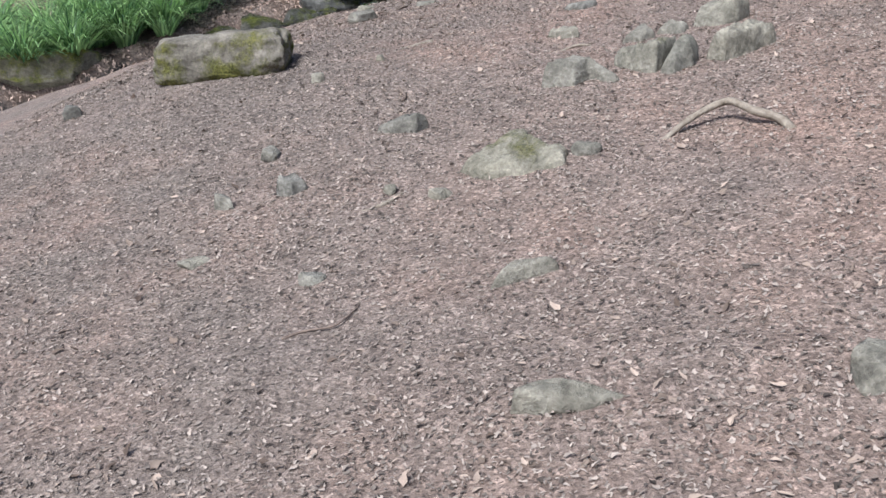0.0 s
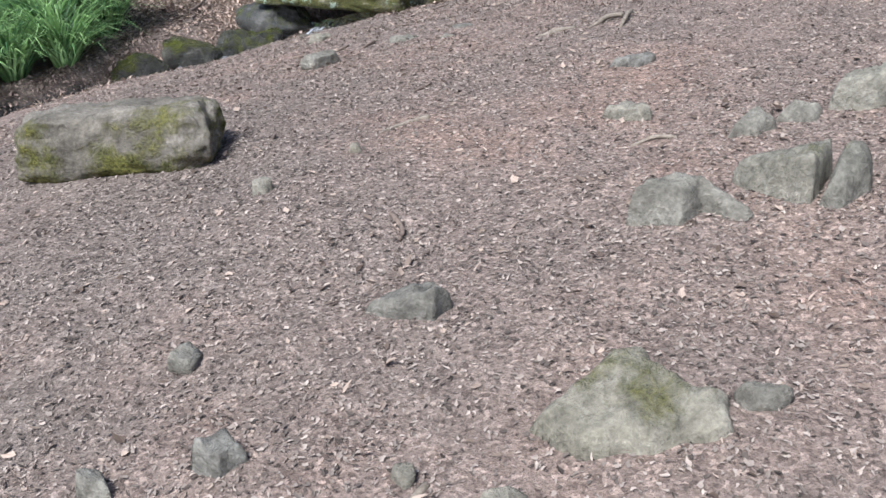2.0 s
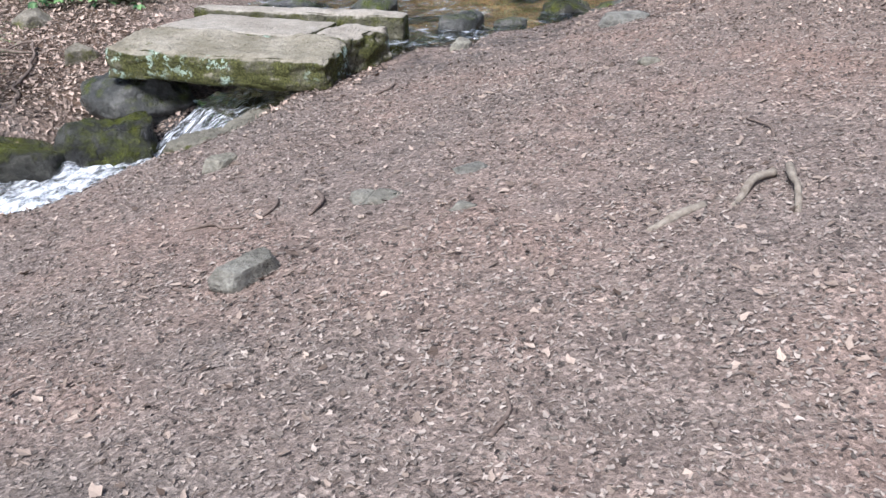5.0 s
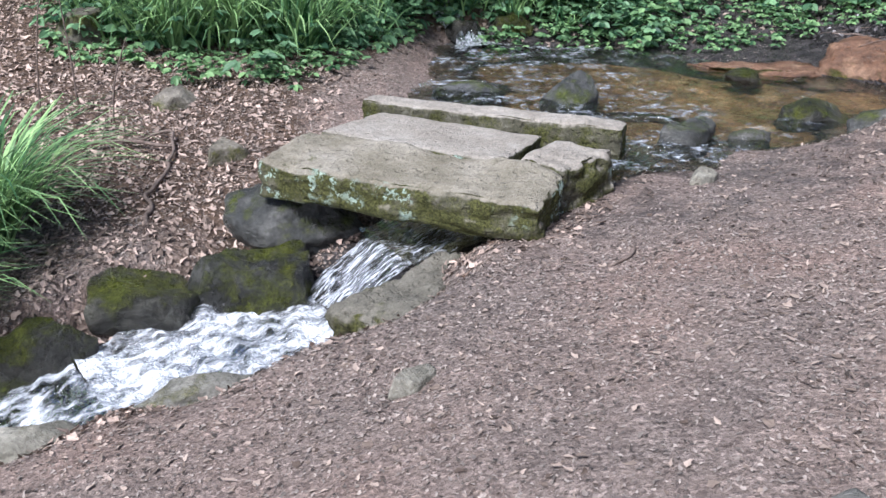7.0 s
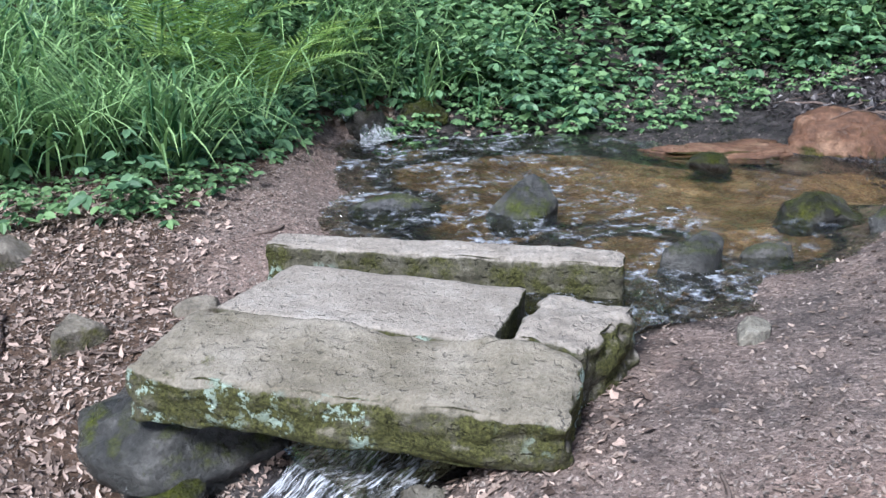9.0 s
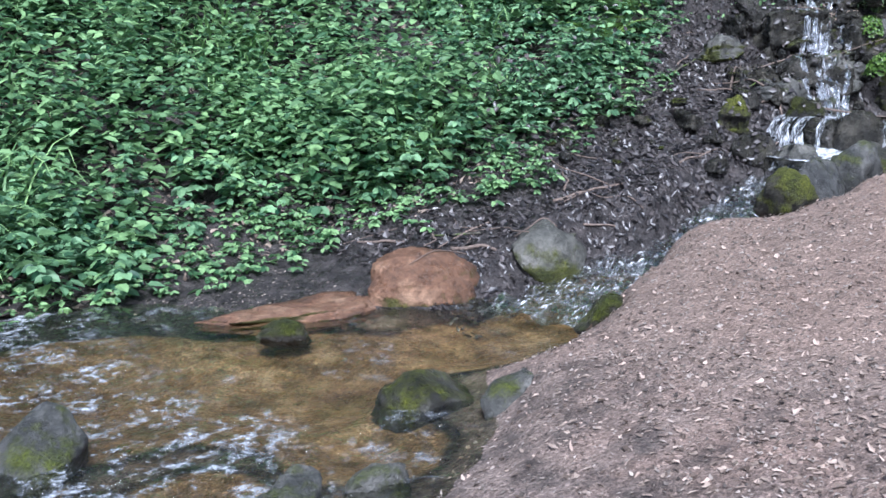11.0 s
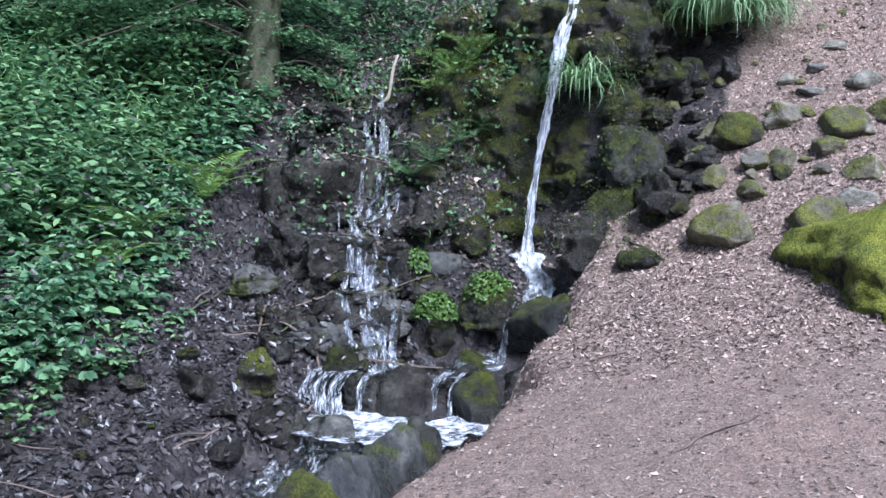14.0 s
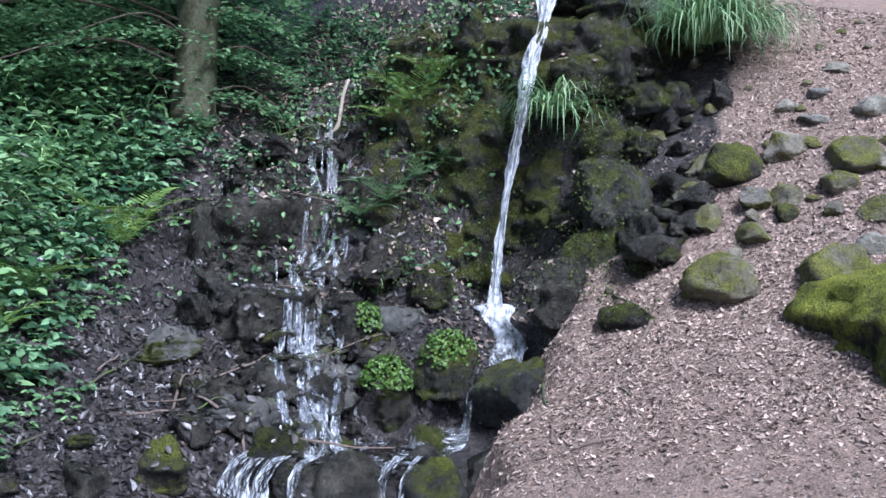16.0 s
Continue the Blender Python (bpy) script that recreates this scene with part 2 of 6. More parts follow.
def water_material(name, tint, ripple=0.004, size=0.08, foam_glint=0.0, flow=None, white=(0.62, 0.66, 0.71), calm=None, ior=1.33):
    """Clear water that shows its bed, with gloss; white patches or, along a flow, streaks (across, along) serve as foam
    and as painted sky glints.
    """
    m, t, bsdf = material(name)
    t.nodes.remove(bsdf)

    def tex(across, along, detail, offset):
        a = node(t, "ShaderNodeAttribute")
        a.attribute_name = "flow"
        mp = node(t, "ShaderNodeMapping", [("Vector", a.outputs["Vector"]), ("Scale", (1 / across, 1 / along, 1)), ("Location", (offset, offset, 0))])
        return node(t, "ShaderNodeTexNoise", [("Vector", mp.outputs[0]), ("Scale", 1.0), ("Detail", detail), ("Roughness", 0.65)]).outputs["Fac"]
    h = maths(t, "ADD", grain(t, size, 3, 0.5), maths(t, "MULTIPLY", grain(t, size * 0.3, 2), 0.4))
    if flow:
        h = maths(t, "ADD", h, tex(flow[0], flow[1], 3, 2))
    if calm:
        east = node(t, "ShaderNodeSeparateXYZ", [(0, node(t, "ShaderNodeNewGeometry").outputs["Position"])]).outputs["X"]
        lively = maths(t, "ADD", grey(t, east, calm[0], calm[1], 1.0, 0.0), grey(t, grain(t, 0.7, 2, offset=8), 0.45, 0.6, 0.1, 0.55))
        h = maths(t, "MULTIPLY", h, lively)
    nrm = node(t, "ShaderNodeBump", [("Strength", 1.0), ("Distance", ripple), ("Height", h)]).outputs[0]
    clear = node(t, "ShaderNodeBsdfTransparent", [("Color", (*tint, 1))])
    gloss = node(t, "ShaderNodeBsdfGlossy", [("Color", (1, 1, 1, 1)), ("Roughness", 0.05), ("Normal", nrm)])
    fres = node(t, "ShaderNodeFresnel", [("IOR", ior), ("Normal", nrm)])
    out = node(t, "ShaderNodeMixShader", [(0, fres.outputs[0]), (1, clear.outputs[0]), (2, gloss.outputs[0])]).outputs[0]
    if foam_glint:
        if flow:
            f1 = maths(t, "ADD", maths(t, "MULTIPLY", tex(flow[0], flow[1], 5, 0), 0.6), maths(t, "MULTIPLY", tex(flow[0] * 4, flow[1] * 2.5, 3, 5), 0.4))
        else:
            f1 = maths(t, "ADD", maths(t, "MULTIPLY", grain(t, 0.05, 5, 0.7), 0.6), maths(t, "MULTIPLY", grain(t, 0.2, 3, 0.6, offset=4), 0.4))
        fac = grey(t, f1, 0.70 - foam_glint * 0.4, 0.86 - foam_glint * 0.4)
        if calm:
            fac = maths(t, "MULTIPLY", fac, grey(t, lively, 0.4, 0.9))
        tone = blend(t, grey(t, f1, 0.42, 0.62), tuple(0.5 * c for c in white), white)
        body = node(t, "ShaderNodeBsdfPrincipled", [("Base Color", tone), ("Roughness", 0.4), ("Normal", nrm)])
        out = node(t, "ShaderNodeMixShader", [(0, fac), (1, out), (2, body.outputs[0])]).outputs[0]
    t.links.new(out, t.nodes["Material Output"].inputs["Surface"])
    return m


def wood_material(name, dark, light, moss=0.0):
    m, t, bsdf = material(name)
    g = grain(t, 0.03, 5, 0.7)
    col = ramp(t, g, [(0.3, dark), (0.7, light)])
    if moss:
        col = blend(t, grey(t, grain(t, 0.12, 4, offset=6), 0.6 - moss, 0.7 - moss), col, (0.07, 0.10, 0.025))
    finish(t, bsdf, col, 0.85, g, 0.008, 0.25)
    return m


soil_mat = soil()
litter_mat = leaf_material("dry_leaves", (0.065, 0.045, 0.034), (0.43, 0.34, 0.275), 0.75, 0.25, 0.0)
chip_mat = leaf_material("leaf_crumbs", (0.04, 0.032, 0.027), (0.41, 0.345, 0.295), 0.8, 0.2, 0.0)
slope_mat = leaf_material("pale_dry_leaves", (0.06, 0.042, 0.032), (0.59, 0.45, 0.365), 0.75, 0.25, 0.0)
wetleaf_mat = leaf_material("wet_black_leaves", (0.010, 0.009, 0.010), (0.095, 0.082, 0.078), 0.32, 0.5, 0.0)
bramble_mat = leaf_material("bramble_leaves", (0.024, 0.08, 0.042), (0.29, 0.49, 0.25), 0.45, 0.3, 0.35)
nettle_mat = leaf_material("light_leaves", (0.042, 0.115, 0.05), (0.32, 0.51, 0.22), 0.45, 0.3, 0.35)
grass_mat = leaf_material("grass_blades", (0.03, 0.105, 0.04), (0.43, 0.65, 0.26), 0.45, 0.4)
spray_mat = leaf_material("tree_leaves", (0.07, 0.17, 0.075), (0.32, 0.50, 0.24), 0.5, 0.3, 0.45)
sedge_mat = leaf_material("sedge_blades", (0.05, 0.13, 0.05), (0.38, 0.55, 0.26), 0.45, 0.4)
fern_mat = leaf_material("fern_leaves", (0.18, 0.32, 0.07), (0.46, 0.62, 0.18), 0.5, 0.3)
cress_mat = leaf_material("cress_leaves", (0.04, 0.10, 0.015), (0.16, 0.26, 0.05), 0.4, 0.4)
# pond: sky glints on the lively west side painted as white flecks
pond_mat = water_material("pond_water", (0.86, 0.88, 0.78), 0.07, 0.05, foam_glint=0.47, calm=(0.7, 1.6), ior=1.45)
# running water: much of its white is sparkle put into the colour
rapid_mat = water_material("running_water", (0.62, 0.60, 0.54), 0.022, 0.06, foam_glint=0.45, flow=(0.02, 0.05), white=(0.74, 0.76, 0.78), ior=1.14)
inlet_mat = water_material("bubbling_water", (0.6, 0.62, 0.6), 0.05, 0.05, foam_glint=0.62, flow=(0.02, 0.04), white=(0.74, 0.77, 0.8))
ledge_mat = water_material("ledge_water", (0.74, 0.74, 0.72), 0.02, 0.06, foam_glint=0.40)
churn_mat = water_material("churned_water", (0.7, 0.72, 0.74), 0.03, 0.05, foam_glint=0.70, white=(0.85, 0.88, 0.92))
white_mat = water_material("white_water", (0.62, 0.66, 0.7), 0.05, 0.05, foam_glint=0.72, flow=(0.05, 0.15), white=(0.9, 0.93, 0.97))
downstream_mat = water_material("downstream_water", (0.4, 0.4, 0.38), 0.03, 0.05, foam_glint=0.55, flow=(0.05, 0.13), white=(0.85, 0.88, 0.92))
fall_mat = water_material("falling_water", (0.9, 0.92, 0.95), 0.02, 0.04, foam_glint=0.60, flow=(0.010, 0.07), white=(0.86, 0.9, 0.95))
strand_mat = water_material("trickling_water", (0.85, 0.87, 0.9), 0.03, 0.04, foam_glint=0.53, flow=(0.012, 0.065), white=(0.86, 0.9, 0.96))
jet_mat = water_material("waterfall_water", (0.9, 0.92, 0.95), 0.02, 0.04, foam_glint=0.92, flow=(0.014, 0.10), white=(0.84, 0.87, 0.91))
bark_mat = wood_material("bark", (0.03, 0.028, 0.02), (0.12, 0.11, 0.085), 0.14)
twig_mat = wood_material("dead_wood", (0.07, 0.05, 0.04), (0.22, 0.17, 0.14))
pale_mat = wood_material("bleached_wood", (0.22, 0.18, 0.14), (0.46, 0.40, 0.33))
trunk_mat = wood_material("mossy_bark", (0.05, 0.055, 0.032), (0.16, 0.16, 0.10))
moss_mat = leaf_material("hanging_moss", (0.025, 0.04, 0.012), (0.15, 0.19, 0.05), 0.7, 0.2)
root_mat = wood_material("root_wood", (0.13, 0.105, 0.08), (0.30, 0.26, 0.21))


# ---- lie of the land ----
X0, Y0, STEP = -6.0, -1.6, 2.4
RELIEF = [
    (-0.81, -0.54, -0.26, 0.09, 0.36, 0.51, 0.81, 1.32, 1.97, 2.66),
    (-1.00, -0.47, -0.17, 0.34, 0.84, 0.97, 1.33, 2.03, 2.80, 3.56),
    (-1.23, -0.40, -0.06, 0.40, 1.10, 1.27, 1.69, 2.63, 3.57, 4.43),
    (-1.44, -0.16, 0.56, 0.68, 1.18, 1.48, 2.23, 3.36, 4.37, 5.24),
    (-1.21, -0.42, 0.22, 0.82, 1.20, 1.51, 2.70, 4.12, 5.06, 5.90),
    (-0.50, 0.08, 0.20, 0.49, 1.10, 1.36, 2.38, 4.91, 5.51, 6.40),
    (0.20, 0.75, 0.63, -0.04, 0.62, 0.90, 1.21, 5.48, 6.36, 7.04),
    (1.04, 1.42, 1.12, 0.45, 1.04, 2.48, 2.85, 4.51, 6.62, 7.84),
    (2.13, 2.58, 2.80, 2.62, 2.55, 3.72, 4.99, 5.67, 7.11, 8.47),
    (3.31, 3.82, 4.26, 4.43, 4.45, 5.10, 6.35, 7.27, 8.21, 9.31),
]
# the brook from below the slabs up to the pond: x, y, water level, half width
LOWER = [(-16.0, 3.0, -1.75, 0.5), (-9.0, 5.6, -1.5, 0.4), (-6.0, 6.9, -1.25, 0.36), (-4.0, 8.0, -0.75, 0.24), (-3.0, 8.6, -0.4, 0.2), (-2.4, 9.02, -0.2, 0.2), (-1.95, 9.32, -0.1, 0.2), (-1.45, 9.62, -0.05, 0.24), (-1.02, 9.86, -0.02, 0.2),
         (-0.74, 10.04, 0.2, 0.2), (-0.3, 10.32, 0.26, 0.24), (0.3, 10.72, 0.4, 0.26), (0.62, 11.05, 0.46, 0.3)]
# from the pond up to the plunge pool
UPPER = [(3.1, 12.05, 0.47, 0.26), (4.1, 12.22, 0.56, 0.18), (4.8, 12.2, 0.7, 0.15), (5.4, 12.2, 0.84, 0.15), (5.85, 12.2, 1.0, 0.2), (6.1, 12.2, 1.1, 0.36), (6.45, 12.2, 1.12, 0.44), (6.7, 11.86, 1.12, 0.3)]
FALLS = [(7.12, 12.32, 1.32, 0.3), (7.25, 12.2, 1.34, 0.4), (7.6, 11.9, 1.42, 0.26), (8.2, 11.85, 1.78, 0.22), (8.85, 12.2, 2.22, 0.3)]
STONES = [(4.75, 11.72, 0.84, 0.2), (5.4, 11.6, 0.98, 0.24), (6.1, 11.68, 1.08, 0.26), (6.85, 11.66, 1.16, 0.24)]
POND = [(0.2, 12.0, 0.36), (0.3, 13.0, 0.36), (0.1, 13.7, 0.2), (0.95, 12.7, 0.75), (1.7, 12.2, 0.7), (1.55, 11.4, 0.3), (2.6, 12.05, 0.36), (0.8, 11.35, 0.25)]
POND_Z = 0.47


def smooth(a, b, v):
    s = np.clip((v - a) / (b - a), 0, 1)
    return s * s * (3 - 2 * s)


def broad(x, y):
    """Broad relief: a uniform cubic B-spline over the coarse table."""
    rel = np.array(RELIEF)
    u = np.clip((x - X0) / STEP, 1, rel.shape[1] - 2.001)
    v = np.clip((y - Y0) / STEP, 1, rel.shape[0] - 2.001)
    i, j = np.floor(u).astype(int), np.floor(v).astype(int)
    out = np.zeros_like(u)

    def w(f):
        return ((1 - f) ** 3 / 6, (3 * f ** 3 - 6 * f * f + 4) / 6, (-3 * f ** 3 + 3 * f * f + 3 * f + 1) / 6, f ** 3 / 6)
    wx, wy = w(u - i), w(v - j)
    for a in range(4):
        for b in range(4):
            out += wx[a] * wy[b] * rel[j + b - 1, i + a - 1]
    return out


def brook(line, x, y):
    """Distance past the water's edge and the water level of the nearest reach."""
    best, level = np.full(x.shape, 1e9), np.zeros_like(x)
    for (ax, ay, az, ar), (bx, by, bz, br) in zip(line, line[1:]):
        dx, dy = bx - ax, by - ay
        s = np.clip(((x - ax) * dx + (y - ay) * dy) / (dx * dx + dy * dy), 0, 1)
        d = np.hypot(x - ax - s * dx, y - ay - s * dy) - (ar + s * (br - ar))
        near = d < best
        best, level = np.where(near, d, best), np.where(near, az + s * (bz - az), level)
    return best, level


def pond_edge(x, y):
    d = np.full(x.shape, 1e9)
    for px, py, pr in POND:
        d = np.minimum(d, np.hypot(x - px, y - py) - pr)
    return d


def lattice(ix, iy, seed):
    h = np.sin(ix * 127.1 + iy * 311.7 + seed * 74.7) * 43758.5453
    return h - np.floor(h)


def bumps(x, y, size, seed=0):
    """Value noise, -1 to 1."""
    u, v = x / size, y / size
    i, j = np.floor(u), np.floor(v)
    f, g = u - i, v - j
    f, g = f * f * (3 - 2 * f), g * g * (3 - 2 * g)
    return 2 * (lattice(i, j, seed) * (1 - f) * (1 - g) + lattice(i + 1, j, seed) * f * (1 - g) + lattice(i, j + 1, seed) * (1 - f) * g + lattice(i + 1, j + 1, seed) * f * g) - 1


def land(x, y):
    x, y = np.asarray(x, float), np.asarray(y, float)
    z = broad(x, y)
    # the rock face behind the fall
    face = smooth(11.2, 11.7, y) * (1 - smooth(13.0, 13.6, y)) * smooth(9.25, 9.75, x)
    z = z + face * np.maximum(4.5 + 0.25 * (x - 9.7) - z, 0)
    # stepped rock under the cascade and above the wall
    ledges = smooth(6.9, 7.5, x) * smooth(12.5, 12.9, y) * (1 - smooth(14.6, 15.3, y)) + smooth(9.5, 9.9, x) * smooth(10.8, 11.3, y) * (1 - smooth(12.5, 12.9, y))
    q = z / 0.27 + 0.9 * bumps(x, y, 0.6, 51) + 0.4 * bumps(x, y, 0.25, 52)
    z = z + 0.85 * ledges * 0.27 * (smooth(0.55, 0.95, q - np.floor(q)) - (q - np.floor(q)))
    z = z + ledges * (0.05 * bumps(x, y, 0.2, 53) + 0.03 * bumps(x, y, 0.09, 54))
    d, lev = pond_edge(x, y), POND_Z
    wob = 0.1 * bumps(x, y, 0.35, 3)
    z = np.where(d < 1.0, z + (1 - smooth(-0.1, 0.55, d + wob)) * (POND_Z - 0.07 - 0.1 * smooth(0.0, 0.5, -d) - z), z)
    for line, soft in ((LOWER, 0.32 + 0.4 * smooth(-2.4, -1.4, x) - 0.48 * smooth(-0.7, 0.1, x)), (UPPER, 0.38), (FALLS, 0.36), (STONES, 0.16)):
        d, lev = brook(line, x, y)
        cut = (1 - smooth(-0.08, soft, d + wob)) * smooth(-1.0, 0.0, 1.0 - d)
        z = z + cut * (lev - 0.09 - z)
    z = z + 0.07 * (1 - smooth(-0.7, -0.2, x)) * smooth(11.2, 11.6, y) * (1 - smooth(13.6, 14.2, y)) * smooth(-2.0, -1.2, x)
    rough = 0.012 * bumps(x, y, 0.5, 1) + 0.008 * bumps(x, y, 0.17, 2)
    return z + rough


def at(x, y):
    return float(land(np.array([x]), np.array([y]))[0])


# ---- builders ----
def sheet(name, verts, faces, mat, shade=True):
    me = bpy.data.meshes.new(name)
    verts = np.asarray(verts, np.float32).reshape(-1, 3)
    faces = np.asarray(faces, np.int32)
    n, k = faces.shape
    me.vertices.add(len(verts))
    me.vertices.foreach_set("co", verts.ravel())
    me.loops.add(n * k)
    me.loops.foreach_set("vertex_index", faces.ravel())
    me.polygons.add(n)
    me.polygons.foreach_set("loop_start", np.arange(0, n * k, k, dtype=np.int32))
    me.polygons.foreach_set("use_smooth", np.full(n, shade))
    me.update(calc_edges=True)
    me.validate()
    me.materials.append(mat)
    return me


def set_flow(me, across, along):
    """Across and along the current, in metres, for streaks."""
    v = np.stack([across.ravel(), along.ravel(), np.zeros(across.size)], 1).astype(np.float32)
    me.attributes.new("flow", "FLOAT_VECTOR", "POINT").data.foreach_set("vector", v.ravel())
    return me


def run_of(p):
    """Length along and across a grid of points (along, across, 3)."""
    al = np.concatenate([np.zeros((1, p.shape[1])), np.cumsum(np.linalg.norm(np.diff(p, axis=0), axis=2), 0)])
    ac = np.concatenate([np.zeros((p.shape[0], 1)), np.cumsum(np.linalg.norm(np.diff(p, axis=1), axis=2), 1)], 1)
    return ac - ac[:, -1:] / 2, np.broadcast_to(al.mean(1, keepdims=True), ac.shape)


def part(name, me, parent, label=""):
    ob = new(name, me)
    ob.parent = parent
    return tagged(ob, label) if label else ob


def grid_faces(nx, ny):
    i, j = np.meshgrid(np.arange(nx - 1), np.arange(ny - 1))
    a = (j * nx + i).ravel()
    return np.stack([a, a + 1, a + nx + 1, a + nx], 1)


def frames_of(d, up):
    """Right, along and up vectors for many pieces."""
    d = d / np.linalg.norm(d, axis=1, keepdims=True)
    r = np.cross(d, up)
    r /= np.linalg.norm(r, axis=1, keepdims=True) + 1e-9
    return r, d, np.cross(r, d)


LEAF = np.array([(0, 0, 0), (0.42, 0.28, 0.12), (0.36, 0.68, 0.1), (0, 1, -0.05), (-0.36, 0.68, 0.1), (-0.42, 0.28, 0.12)])
CURL = np.array([(0, 0, 0), (0.45, 0.3, 0.3), (0.3, 0.75, 0.22), (0.02, 1, 0.1), (-0.38, 0.62, 0.05), (-0.34, 0.25, 0.02)])
SCRAP = np.array([(0.05, 0, 0), (0.5, 0.22, 0.28), (0.22, 0.62, 0.2), (0.3, 1, 0.1), (-0.2, 0.8, 0.02), (-0.5, 0.3, 0.1)])
LEAF_FACES = np.array([(0, 1, 2, 3), (0, 3, 4, 5)])


def leaves(name, pos, d, up, length, width, mat, shape=LEAF):
    r, d, u = frames_of(d, up)
    s = shape
    L, W = length[:, None, None], width[:, None, None]
    v = pos[:, None, :] + r[:, None, :] * s[None, :, 0:1] * W + d[:, None, :] * s[None, :, 1:2] * L + u[:, None, :] * s[None, :, 2:3] * W
    k = len(s)
    f = (LEAF_FACES[None] + k * np.arange(len(pos))[:, None, None]).reshape(-1, 4)
    return sheet(name, v.reshape(-1, 3), f, mat, False)


def spread(n, rng, x0, x1, y0, y1, keep):
    """Random places on the land inside a box, thinned by keep(x, y) from 0 to 1."""
    x, y = rng.uniform(x0, x1, n), rng.uniform(y0, y1, n)
    ok = rng.random(n) < keep(x, y)
    return x[ok], y[ok]


def slope_normal(x, y, e=0.06):
    zx = (land(x + e, y) - land(x - e, y)) / (2 * e)
    zy = (land(x, y + e) - land(x, y - e)) / (2 * e)
    n = np.stack([-zx, -zy, np.ones_like(zx)], 1)
    return n / np.linalg.norm(n, axis=1, keepdims=True)


def rock_mesh(size, seed, mat, cuts=7, lumps=0.16, level=3, sag=0.6, strata=0.0, flat=0.0):
    """A boulder: a ball cut by random planes, then lumpy and worn."""
    rng = random.Random(seed)
    bm = bmesh.new()
    bmesh.ops.create_icosphere(bm, subdivisions=level, radius=1)
    planes = []
    for _ in range(cuts):
        n = Vector((rng.gauss(0, 1), rng.gauss(0, 1), rng.gauss(0, 0.8))).normalized()
        planes.append((n, rng.uniform(0.5, 0.82)))
    if flat:
        planes.append((Vector((rng.uniform(-0.12, 0.12), rng.uniform(-0.25, 0.0), 1)).normalized(), flat))
    off = Vector((seed * 3.17, seed * 1.71, seed * 0.93))
    for v in bm.verts:
        p = v.co.copy()
        for n, c in planes:
            over = p.dot(n) - c
            if over > 0:
                p -= n * over * 0.96
        p *= 1 + lumps * noise.noise(p * 1.7 + off) + lumps * 0.6 * noise.noise(p * 4.3 + off) + lumps * 0.35 * noise.noise(p * 9 + off) + lumps * 0.18 * noise.noise(p * 21 + off)
        if strata:
            k = 1 + strata * noise.noise(Vector((seed * 0.7, p.x * 0.3, p.z * 5.5))) + 0.5 * strata * noise.noise(Vector((p.y * 0.5, seed, p.z * 13)))
            p.x, p.y = p.x * k, p.y * k
        if p.z < 0:
            p.z *= sag
        v.co = Vector((p.x * size[0] / 1.6, p.y * size[1] / 1.6, p.z * size[2] / 1.6))
    for f in bm.faces:
        f.smooth = True
    me = bpy.data.meshes.new("rock")
    bm.to_mesh(me)
    bm.free()
    me.materials.append(mat)
    return me


def boulder(x, y, w, dep, h, mat, label, turn=0, z=None, tip=0, name="boulder", cuts=9, lumps=0.16, group="", strata=0.0, flat=0.0):
    """A stone w wide, dep deep, standing h proud of the ground."""
    seed = int(abs(x) * 1313 + abs(y) * 7171 + w * 977) % 9973
    level = 5 if w > 0.6 else 4 if w > 0.14 else 3
    me = rock_mesh((w, dep, h * 1.45), seed, mat, cuts, lumps, level, 0.6, strata, flat)
    top = max(v.co.z for v in me.vertices)
    k = h * (1.15 if flat else 0.85) / top
    for v in me.vertices:
        v.co.z *= k
    top *= k
    ob = new(name, me)
    base = at(x, y) if z is None else z
    ob.matrix_world = pose(x, y, base + h - top, tip, tip * 0.5, turn)
    return tagged(ob, label, "rock" if name != "stone" else "stone", group)


